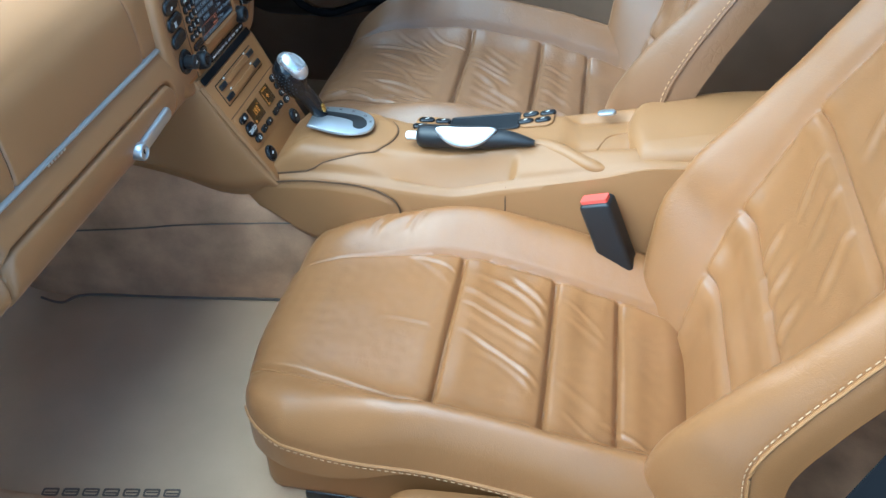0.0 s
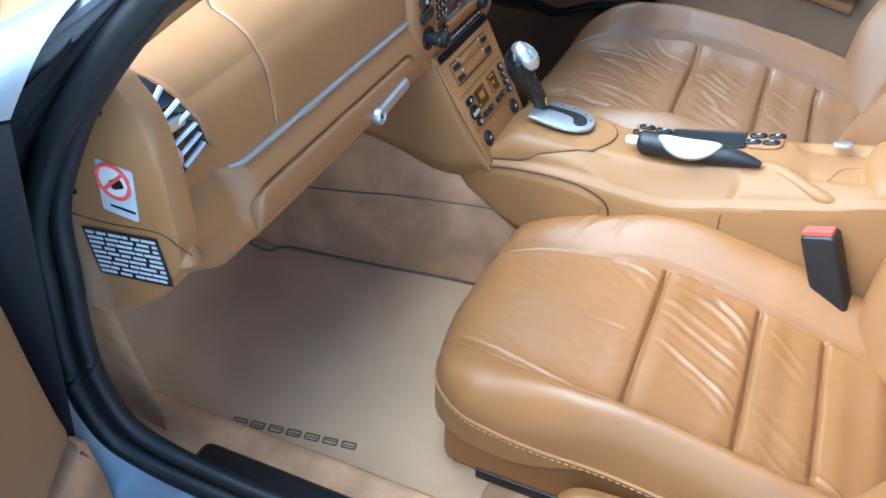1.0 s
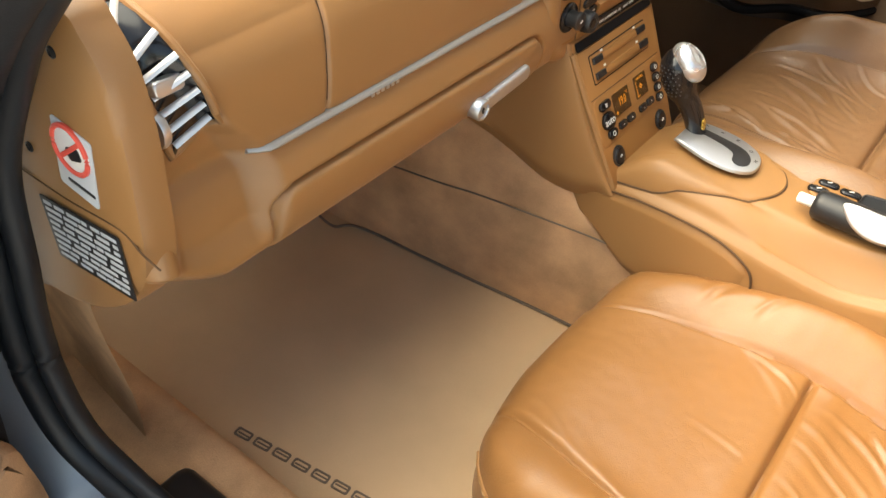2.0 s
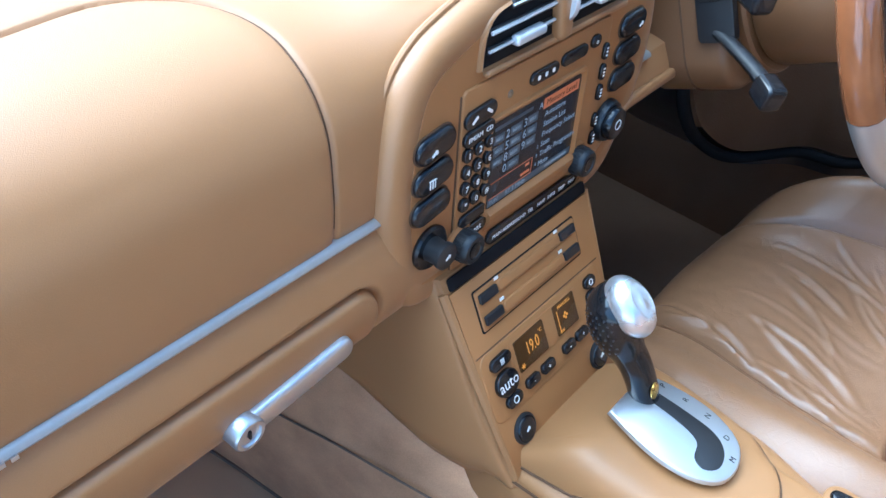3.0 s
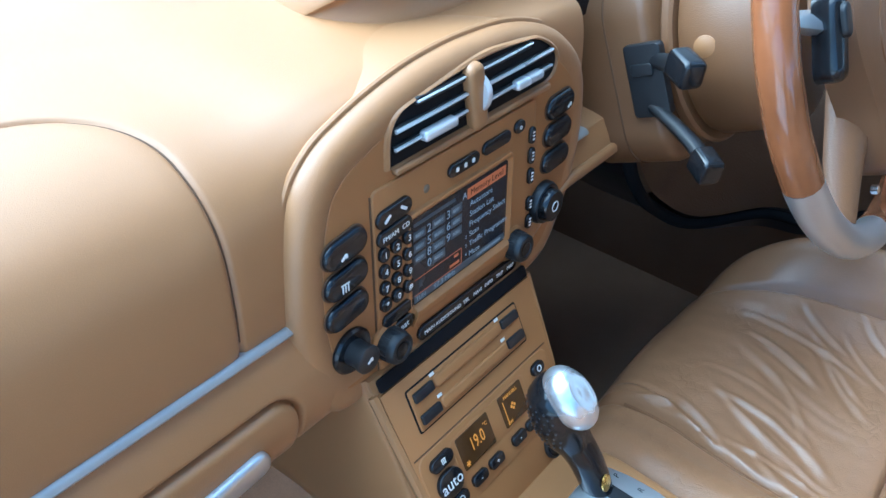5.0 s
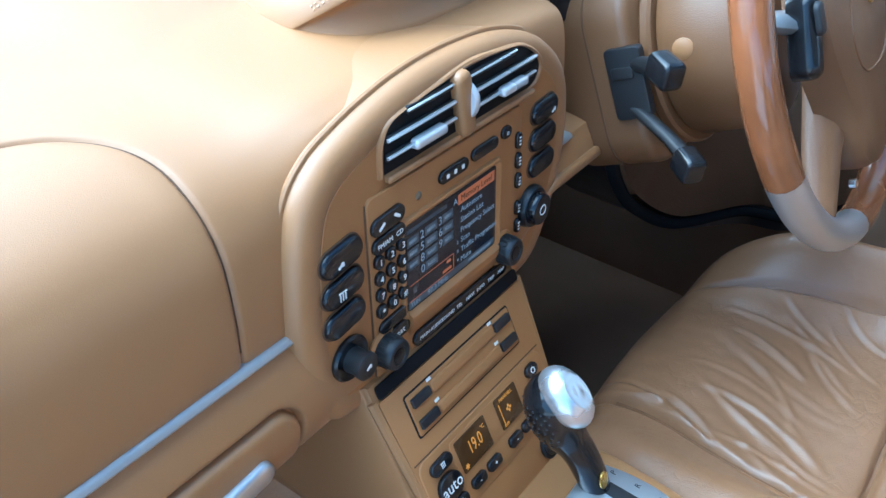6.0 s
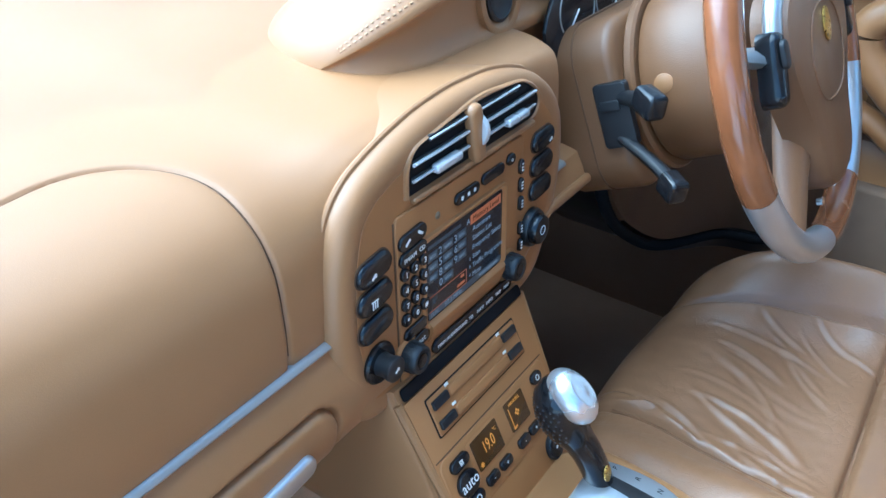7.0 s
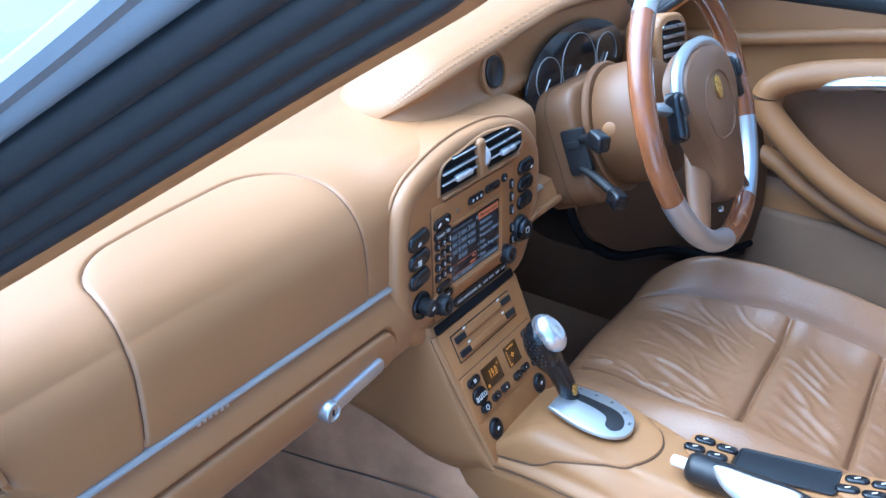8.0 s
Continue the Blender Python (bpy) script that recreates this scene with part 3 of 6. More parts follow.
def build_dash():
    dash = thing("dashboard", "tan leather dashboard with airbag lid and glovebox", "dashboard", (-0.5, 0, 0.4))
    ys = [-0.633 + 0.0014 * i for i in range(456)] + [0.01 + 0.02 * i for i in range(36)]
    ys = [y for y in ys if y <= 0.70]
    ss = []
    s = 0.0
    while s < ACC[-1]:
        ss.append(s)
        s += 0.0016 if S_TOP - 0.03 < s < S_STRIP + 0.12 else 0.012
    ss.append(ACC[-1])
    rings = [[dash_skin(y, s) for s in ss] for y in ys]
    part("dash_pad", loft(rings, True), M_LEATHER, dash, "soft tan leather with a stitched-in lid seam")
    # the lid's seam
    line = []
    for k in range(121):
        a = math.pi * (0.02 + 0.96 * k / 120)
        lo, hi = 0.0, 0.45
        for _ in range(24):
            m = (lo + hi) / 2
            if lid_d(-0.307 - m * math.cos(a), S_STRIP - 0.004 - m * math.sin(a)) < 0:
                lo = m
            else:
                hi = m
        line.append(dash_skin(-0.307 - lo * math.cos(a), S_STRIP - 0.004 - lo * math.sin(a)))
    part("lid_seam", tube(line, 0.0010, 6), M_SEAM, dash)
    # metal strip
    def strip(y):
        x, z, nx, nz = prof_at(S_STRIP)
        w = 0.0034 - 0.0004 * sm(-0.25, -0.5, y)
        c = dash_skin(y, S_STRIP + 0.0035)
        c.z, c.x = 0.4790, c.x - 0.0015
        return [c + Vector((dx, 0, dz)) for dx, dz in ((-0.004, -w), (0.002, -w * 0.9), (0.0045, -w * 0.4), (0.0050, 0.0), (0.0040, w * 0.55), (0.0015, w), (-0.004, w))]
    bm = loft([strip(-0.525 + 0.393 * i / 60) for i in range(61)])
    part("metal_strip", bm, M_STRIP, dash, "brushed metal trim strip")
    bm = loft([strip(0.182 + 0.028 * i / 8) for i in range(9)])
    part("metal_strip", bm, M_STRIP, dash, "brushed metal trim strip")
    # plain bars in place of the strip's small lettering
    for k in range(6):
        c = dash_skin(-0.40 + 0.0062 * k, S_STRIP)
        part("strip_mark", box_bm(c.x + 0.0046, c.x + 0.0056, c.y - 0.0017, c.y + 0.0017, c.z - 0.0012, c.z + 0.0014), M_SILVER, dash)
    # glovebox handle with lock
    H = plane_at((-0.3245, -0.2185, 0.4120), (0, -0.1, 1), (0, 1, 0.1))
    h = part("glovebox_handle", slab(H, 0.094, 0.0170, 0.0080, 0.0075, 0.0034, base=-0.008, n=6), M_SILVER, dash, "silver glovebox handle")
    L = plane_at((-0.3160, -0.2575, 0.4083), (0, 0, 1))
    part("lock", lathe(L, [(0.0112, -0.012), (0.0112, 0.0005), (0.0100, 0.0022), (0.0078, 0.0022), (0.0072, 0.0004), (0.002, 0.0004), (0.0019, -0.001)], 24), M_SILVER, h, "chrome lock barrel")
    part("keyhole", slab(L, 0.0018, 0.007, 0.0008, 0.0016, 0.0002), M_BLACK, h)
    return dash


DASH = build_dash()


F = plane_at((-0.2956, 0, 0), (-math.tan(radians(4)), 0, 1))


def build_arch():
    st = thing("centre_stack", "tan centre stack with radio and switches", "centre stack", (-0.34, 0.02, 0.40))
    O = spline([(-0.108, 0.397, 0), (-0.127, 0.436, 0), (-0.1345, 0.482, 0), (-0.131, 0.530, 0), (-0.120, 0.566, 0), (-0.102, 0.585, 0), (-0.080, 0.595, 0), (-0.050, 0.604, 0), (-0.012, 0.611, 0), (0.035, 0.613, 0), (0.090, 0.608, 0), (0.141, 0.591, 0), (0.175, 0.562, 0), (0.187, 0.530, 0), (0.185, 0.480, 0), (0.165, 0.428, 0), (0.132, 0.393, 0), (0.06, 0.389, 0), (-0.04, 0.391, 0)], 6, closed=True)
    n = len(O)
    N = []
    for i in range(n):
        d = (O[(i + 1) % n] - O[i - 1]).normalized()
        N.append(Vector((-d.y, d.x, 0)))
    def ring(off, h):
        return [F @ Vector(((p + q * off).x, (p + q * off).y, h)) for p, q in zip(O, N)]
    sgn = 1 if (O[20] + N[20] * 0.01 - Vector((0.02, 0.5, 0))).length > (O[20] - Vector((0.02, 0.5, 0))).length else -1
    rings = [ring(sgn * o, x) for o, x in ((-0.002, -0.09), (-0.0005, -0.018), (0.000, -0.0125), (-0.0006, -0.0085), (-0.003, -0.0035), (-0.007, -0.0005), (-0.012, 0.0008), (-0.017, 0.0006), (-0.021, -0.0004))]
    part("surround", loft(rings, False), M_LEATHER, st, "leather-wrapped arched surround")
    part("seam", tube(ring(sgn * 0.0006, -0.0160), 0.0024, 8, closed=True), M_LEATHER, st, "soft rolled leather seam")
    part("face_panel", loft([ring(sgn * o, x) for o, x in ((-0.0205, -0.02), (-0.0205, -0.0008), (-0.0213, 0.0))]), M_TRIM, st, "tan inner face panel")
    return st


STACK = build_arch()


G = plane_at((-0.309, 0.006, 0.392), (-0.016, 0, 0.029))


def build_low():
    """The sloping lower console face with its flanks."""
    lo = thing("climate_console", "tan lower console face with climate controls", "console", (-0.28, 0.02, 0.3))
    def bottom(x):
        return lerp_rows([(-0.52, 0.315), (-0.42, 0.272), (-0.37, 0.246), (-0.31, 0.222), (-0.285, 0.2205), (-0.255, 0.232), (-0.229, 0.247)], x)[0]
    rings = []
    for k in range(17):
        s = k / 16
        xf = -0.309 + 0.552 * (0.392 - (0.412 - 0.166 * s))
        yl, yr = -0.0875 + 0.012 * s, 0.0995 - 0.010 * s
        r = [(xf - 0.001, (yl + yr) / 2)]
        r += [(xf, yr - 0.012), (xf - 0.003, yr - 0.003), (xf - 0.010, yr + 0.002), (xf - 0.05, yr + 0.008), (xf - 0.14, yr + 0.022), (xf - 0.3, yr + 0.045)]
        r += [(xf - 0.3, yl - 0.045), (xf - 0.14, yl - 0.022), (xf - 0.05, yl - 0.009), (xf - 0.010, yl - 0.002), (xf - 0.003, yl + 0.003), (xf, yl + 0.012)]
        r = [(p.x, p.y) for p in spline([(p[0], p[1], 0) for p in r], 5, closed=True)]
        tuck = 0.014 * sm(0.86, 1.0, s)
        rings.append([Vector((x, y + (tuck if y < 0.006 else -tuck) * sm(0.0, 0.03, xf - x), 0.412 + (bottom(x) - 0.412) * s)) for x, y in r])
    part("console_body", loft(rings), M_CONSOLE, lo, "leather-covered console flanks")
    part("front_panel", poly_slab(G, [(-0.0875, 0.010), (0.0915, 0.010), (0.0865, -0.10), (0.0815, -0.158), (-0.0755, -0.158), (-0.0810, -0.10)], 0.0012, 0.0008, -0.004), M_TRIM, lo, "tan front panel")
    # Black strip laid over the joint as the stack's shadow.
    part("top_joint_shadow", slab(G @ pose(0, 0, 0.0005), 0.176, 0.010, 0.002, 0.0018, 0.0004, 0.002, 0.0165, n=2), M_DEEP, lo, "black strip for the shadowed joint under the stack")
    part("panel_joint", slab(G @ pose(0, 0, 0.0011), 0.166, 0.0012, 0.0003, 0.0003, 0.0001, 0.001, -0.0470, n=1), M_SEAM, lo, "fine dark joint")
    for side in (-1, 1):
        part("edge_roll", tube(spline([G @ Vector((0.002 + side * (0.0915 - 0.0021 * k - 0.0002 * k * k), 0.012 - 0.034 * k, -0.0030)) for k in range(6)], 4), 0.0042, 8), M_CONSOLE, lo)
    return lo


LOW = build_low()


# ---- console ----
def con_top(x):
    return lerp_rows([(-0.30, 0.256), (-0.262, 0.264), (-0.20, 0.291), (-0.16, 0.297), (-0.10, 0.298), (0.0, 0.298), (0.10, 0.317), (0.24, 0.343), (0.5, 0.368)], x)[0]


def con_half(x):
    """Half of the console's section at x: (distance from its middle, height), from the foot up."""
    t = con_top(x)
    e = lerp_rows([(-0.30, 0.245), (-0.2, 0.262), (-0.12, 0.269), (0.02, 0.262), (0.1, 0.281), (0.23, 0.314), (0.30, 0.335), (0.6, 0.36)], x)[0]
    w = lerp_rows([(-0.30, 0.066), (-0.2, 0.080), (-0.05, 0.088), (0.1, 0.086), (0.3, 0.088), (0.6, 0.09)], x)[0]
    b = lerp_rows([(-0.30, 0.20), (-0.2, 0.155), (-0.05, 0.13), (0.2, 0.12), (0.6, 0.1)], x)[0]
    scoop = 0.021 * sm(-0.12, 0.02, x) * sm(0.118, 0.104, x)
    full = sm(0.01, -0.12, x)
    well = 0.016 * sm(0.165, 0.20, x) * sm(0.285, 0.262, x)
    return [(w - 0.014, b), (w, b + 0.02), (w + 0.002, (b + e) / 2), (w, e - 0.012), (w - 0.004, e - 0.002), (w - 0.012, e + 0.004), (w * 0.80, e + (0.35 + 0.22 * full) * (t - e) - scoop), (w * 0.62, e + (0.72 + 0.22 * full) * (t - e) - scoop * 0.7), (w * 0.5, t - 0.004 - 0.5 * well), (w * 0.42, t - 0.0005 - well), (w * 0.2, t - well * 0.6)]


def con_surf(x, y):
    """Height of the console's top skin."""
    h = con_half(x)[5:]
    d = abs(y - 0.006)
    if d >= h[0][0]:
        return h[0][1] - 0.5 * (d - h[0][0])
    for (d0, z0), (d1, z1) in zip(h, h[1:]):
        if d >= d1:
            return z0 + (z1 - z0) * (d0 - d) / (d0 - d1)
    return h[-1][1]


def build_console():
    co = thing("centre_console", "tan leather centre console between the seats", "console", (0.05, 0.02, 0.2))
    rings = []
    for i in range(181):
        x = -0.292 + 0.87 * i / 180
        half = con_half(x)
        L = spline([(0.006 - y, z, 0) for y, z in half] + [(0.006 + y, z, 0) for y, z in half[::-1]], 3)
        rings.append([Vector((x, p.x, p.y)) for p in L])
    part("console_body", loft(rings), M_CONSOLE, co, "stretched tan leather body")
    return co


CONSOLE = build_console()


# ---- seats ----
def padded(T, M, x0, x1, y0, y1, R, skirt, nx, ny, k=0.25, taper=None):
    """An upholstered pad: T(x, y) is its height above the plane of M; its rim rolls over by R and runs down by skirt."""
    def axis(a, n):
        out = []
        m = max(n // 10, 5)
        out = [(-1.0, 1 + skirt / R * f) for f in (1.0, 0.66, 0.33)]
        for i in range(m + 1):
            al = math.pi / 2 * i / m
            out.append((-1 + (1 - math.cos(al)) * a, 1 - math.sin(al)))
        for i in range(1, n):
            out.append((-1 + a + (2 - 2 * a) * i / n, 0.0))
        for i in range(m + 1):
            al = math.pi / 2 * (1 - i / m)
            out.append((1 - (1 - math.cos(al)) * a, 1 - math.sin(al)))
        out += [(1.0, 1 + skirt / R * f) for f in (0.33, 0.66, 1.0)]
        return out
    hx, hy = (x1 - x0) / 2, (y1 - y0) / 2
    ax, ay = axis(R / hx, nx), axis(R / hy, ny)
    rows = []
    for u, du in ax:
        r = []
        for v, dv in ay:
            px, py = u * math.sqrt(1 - k * v * v / 2), v * math.sqrt(1 - k * u * u / 2)
            d = min(math.hypot(du, dv) if max(du, dv) <= 1 else max(du, dv), 1 + skirt / R)
            x = (x0 + x1) / 2 + px * hx
            y = (y0 + y1) / 2 + py * hy * (taper(x, py) if taper else 1)
            r.append(M @ Vector((x, y, T(x, y) - R * d)))
        rows.append(r)
    return loft(rows, False, wrap=False)


def crease(a, b, x, y, w):
    """Nearness to the line from a to b."""
    ax, ay = a
    bx, by = b
    t = ((x - ax) * (bx - ax) + (y - ay) * (by - ay)) / ((bx - ax) ** 2 + (by - ay) ** 2)
    t2 = min(max(t, 0), 1)
    d = math.hypot(x - ax - t2 * (bx - ax), y - ay - t2 * (by - ay))
    return math.exp(-(d / w) ** 2) * (1 if 0 <= t <= 1 else 0.8)


def fold(x, y, f):
    """A raised crease from one point to another, bowed, fading at its ends."""
    x0, y0, x1, y1, amp, wid, bow = f
    lx, ly = x1 - x0, y1 - y0
    L = math.hypot(lx, ly)
    t = ((x - x0) * lx + (y - y0) * ly) / (L * L)
    if t < -0.2 or t > 1.2:
        return 0.0
    off = ((x - x0) * -ly + (y - y0) * lx) / L - bow * 4 * t * (1 - t)
    if abs(off) > 5 * wid:
        return 0.0
    env = sm(-0.15, 0.25, t) * sm(1.15, 0.8, t)
    return amp * env * (math.exp(-(off / wid) ** 2) - 0.7 * math.exp(-((off + 2.0 * wid) / (1.3 * wid)) ** 2))


FOLDS_A = [(0.046, 0.112, 0.140, 0.045, 0.0030, 0.0042, 0.010), (0.036, 0.088, 0.138, 0.022, 0.0026, 0.0040, 0.008), (0.036, 0.060, 0.138, 0.000, 0.0032, 0.0048, 0.009), (0.045, 0.030, 0.139, -0.018, 0.0024, 0.0042, 0.007),
           (0.040, 0.005, 0.138, -0.045, 0.0030, 0.0046, 0.008), (0.060, -0.030, 0.136, -0.068, 0.0018, 0.0045, 0.005), (0.100, 0.120, 0.141, 0.075, 0.0030, 0.0038, 0.004), (0.165, 0.110, 0.219, 0.055, 0.0026, 0.0042, 0.006),
           (0.180, 0.070, 0.219, 0.035, 0.0016, 0.0040, 0.003), (0.160, -0.040, 0.219, -0.085, 0.0024, 0.0042, 0.005), (0.170, -0.095, 0.215, -0.118, 0.0014, 0.0040, 0.002), (0.235, -0.085, 0.275, -0.110, 0.0020, 0.0045, 0.003),
           (-0.075, 0.135, 0.012, 0.085, 0.0016, 0.0045, 0.006), (-0.040, 0.130, 0.015, 0.105, 0.0018, 0.0038, 0.004), (-0.050, 0.010, 0.000, -0.004, 0.0009, 0.0040, 0.002), (-0.185, -0.060, -0.130, -0.095, 0.0014, 0.0060, 0.004),
           (-0.140, -0.085, -0.060, -0.125, 0.0016, 0.0060, 0.005), (-0.120, 0.170, -0.095, 0.205, 0.0022, 0.0050, 0.003), (-0.095, 0.165, -0.066, 0.205, 0.0024, 0.0050, 0.003), (-0.070, 0.165, -0.045, 0.200, 0.0018, 0.0050, 0.002)]
fq = random.Random(5)
FOLDS_A = [(a + fq.uniform(-0.012, 0.012), b_ + fq.uniform(-0.006, 0.006), c_, d_ + fq.uniform(-0.012, 0.012), fq.uniform(0.3, 0.95) * e, fq.uniform(0.6, 1.2) * g, h_ * fq.uniform(0.2, 1.8)) for a, b_, c_, d_, e, g, h_ in FOLDS_A]
FOLDS_C = [(0.205, -0.09, 0.262, -0.055, 0.0018, 0.0055, 0.004), (0.200, -0.03, 0.265, 0.010, 0.0022, 0.0060, 0.004), (0.205, 0.03, 0.262, 0.070, 0.0020, 0.0055, 0.003), (0.290, -0.08, 0.360, -0.045, 0.0020, 0.0060, 0.004),
           (0.295, 0.00, 0.365, 0.030, 0.0018, 0.0060, 0.003), (0.290, 0.06, 0.355, 0.095, 0.0022, 0.0055, 0.004), (0.390, -0.06, 0.460, -0.02, 0.0020, 0.0060, 0.004), (0.395, 0.03, 0.462, 0.075, 0.0018, 0.0060, 0.003)]
fr = random.Random(11)
FOLDS_B = []
for k_ in range(22):
    fx, fy = fr.uniform(-0.16, -0.05), -0.125 + 0.0115 * k_ + fr.uniform(-0.006, 0.006)
    FOLDS_B.append((fx, fy, fx + fr.uniform(0.04, 0.12), fy - fr.uniform(0.010, 0.06), fr.uniform(0.0010, 0.0028), fr.uniform(0.0022, 0.0048), fr.uniform(-0.006, 0.010)))
for k_ in range(9):
    fx, fy = fr.uniform(0.035, 0.06), -0.110 + 0.026 * k_ + fr.uniform(-0.006, 0.006)
    FOLDS_B.append((fx, fy, fx + fr.uniform(0.04, 0.085), fy - fr.uniform(0.03, 0.055), fr.uniform(0.0016, 0.0030), fr.uniform(0.0036, 0.0055), fr.uniform(0.0, 0.006)))
for k_ in range(5):
    fx, fy = fr.uniform(0.155, 0.17), -0.10 + 0.045 * k_
    FOLDS_B.append((fx, fy, fx + 0.05, fy - 0.03, fr.uniform(0.0012, 0.0022), 0.0045, 0.004))
FOLDS_B += [(-0.215, -0.085, -0.095, -0.128, -0.0030, 0.0030, 0.006), (-0.205, -0.112, -0.150, -0.100, 0.0034, 0.0040, 0.002), (0.16, 0.19, 0.19, 0.22, 0.003, 0.005, 0.002), (0.20, 0.185, 0.222, 0.22, 0.003, 0.005, 0.002)]


def cushion_T(x, y, folds=(), flip=1):
    """The seat cushion's top: local x backwards from the seat's middle, y across; flip puts the outer, slimmer side to the other hand."""
    side = lerp_rows([(-0.25, 0.106), (-0.2, 0.112), (0.02, 0.147), (0.15, 0.138), (0.30, 0.128)], x)[0]
    if y * flip < 0:
        side = lerp_rows([(-0.25, 0.080), (-0.212, 0.086), (-0.139, 0.104), (-0.066, 0.122), (0.0, 0.137), (0.15, 0.140), (0.30, 0.130)], x)[0]
    ay = abs(y)
    base = 0.200 - 0.16 * sm(-0.1, 0.34, x) * (x + 0.1) * 0.9 - 0.022 * sm(-0.14, -0.25, x)
    cen, wid = (side + 0.030, 0.032) if y * flip < 0 else (side + 0.056, 0.044)
    bol = (0.044 * sm(-0.21, 0.05, x) + 0.007) * bump1(ay, cen, wid)
    if flip < 0 and y > 0:
        bol = (0.062 * sm(-0.26, -0.10, x) + 0.010) * bump1(ay, side + 0.045, 0.048)
    z = base + bol
    z -= (0.008 if flip > 0 else 0.011) * math.exp(-((ay - side) / 0.0042) ** 2) * sm(-0.235, -0.19 if flip > 0 else -0.22, x)
    z -= 0.007 * sm(side - 0.004, side + 0.010, ay) * sm(0.03, -0.16, x) * (1 - 0.6 * sm(side + 0.02, side + 0.06, ay))
    ins = sm(side + 0.004, side - 0.012, ay)
    for px, dp in ((0.022, 0.010), (0.151, 0.010), (0.238, 0.009)):
        z -= dp * math.exp(-((x - px + 0.05 * (y * 0.2)) / 0.0040) ** 2) * ins
        z += 0.0035 * (bump1(x, px - 0.022, 0.016) + bump1(x, px + 0.022, 0.016)) * ins
    z += 0.006 * ins * bump1(y, 0, 0.09) * sm(-0.25, -0.1, x)
    for f in folds:
        z += fold(x, y, f)
    z += 0.0012 * noise.noise(Vector((x * 22, y * 22, 1.3))) + 0.0004 * noise.noise(Vector((x * 70, y * 70, 4.1)))
    return z


def back_T(x, y):
    """The backrest's front: local x up the back, y across."""
    ay = abs(y)
    side = lerp_rows([(0.0, 0.100), (0.115, 0.135), (0.2, 0.160), (0.36, 0.172), (0.7, 0.14)], x)[0]
    z = 0.055 + (0.040 + 0.055 * bump1(x, 0.17, 0.16)) * bump1(ay, side + 0.050, 0.044) * sm(-0.06, 0.06, x) * sm(0.75, 0.5, x) - 0.05 * sm(0.3, 0.7, x) ** 1.5
    z -= 0.009 * math.exp(-((ay - side) / 0.006) ** 2)
    ins = sm(side + 0.004, side - 0.012, ay)
    for px in (0.120, 0.212, 0.366, 0.50):
        z -= 0.008 * math.exp(-((x - px) / 0.0042) ** 2) * ins
        z += 0.003 * (bump1(x, px - 0.02, 0.015) + bump1(x, px + 0.02, 0.015)) * ins
    for f in FOLDS_C:
        z += fold(x, y, f) * ins
    z += 0.0012 * noise.noise(Vector((x * 22, y * 22, 7.3)))
    return z


def seat_taper(flip):
    rows = [(-0.24, 0.075), (-0.222, 0.100), (-0.208, 0.132), (-0.193, 0.152), (-0.165, 0.172), (-0.141, 0.181), (-0.06, 0.187), (0.03, 0.184), (0.12, 0.187), (0.22, 0.198), (0.36, 0.214)]
    return lambda x, v: lerp_rows(rows, x)[0] / 0.25 * (1 if flip > 0 else 1.08) if v * flip < 0 else 0.86 + 0.20 * sm(-0.22, 0.0, x)


BACK = Matrix(((0.3256, 0, -0.9455, 0.368), (0, 1, 0, 0), (0.9455, 0, 0.3256, 0.092), (0, 0, 0, 1)))


def build_seat(at, label, folds, flip, hide):
    seat = thing("car_seat", label, "car seat", at, "front seats")
    O = Matrix.Translation(at)
    cu = part("cushion", padded(lambda x, y: cushion_T(x, y, folds, flip), O, -0.232, 0.34, -0.25, 0.25, 0.040, 0.05, 210, 200, 0.22, seat_taper(flip)), hide, seat, "creased tan leather with cross seams")
    B = O @ BACK
    bk = part("backrest", padded(back_T, B, -0.04, 0.66, -0.242, 0.242, 0.045, 0.020, 170, 160, 0.30), hide, seat, "deep-bolstered tan leather backrest")
    part("base", box_bm(at[0] - 0.19, at[0] + 0.30, at[1] - 0.150, at[1] + 0.19, at[2] + 0.02, at[2] + 0.12, 0.02), M_TRIM, seat)
    part("rail", box_bm(at[0] - 0.14, at[0] + 0.32, at[1] - 0.150, at[1] - 0.125, 0.012, at[2] + 0.03, 0.004), M_BLACK, seat, "black seat rail")
    part("rail", box_bm(at[0] - 0.2, at[0] + 0.32, at[1] + 0.19, at[1] + 0.22, 0.012, at[2] + 0.03, 0.004), M_BLACK, seat, "black seat rail")
    return seat


PS = build_seat((0.037, -0.2865, 0.0), "tan leather passenger seat with lit creases", FOLDS_A, 1, M_SEAT)
FOLDS_B = [f[:4] + (f[4] * 0.8,) + f[5:] for f in FOLDS_B]
DS = build_seat((-0.040, 0.292, 0.063), "tan leather driver seat, deeply wrinkled, beside the console", FOLDS_B, -1, M_SEAT_SHADED)


# ---- steering wheel ----
WC = Vector((-0.1847, 0.347, 0.586))
WM = plane_at(WC, (-0.44, 0, 1))


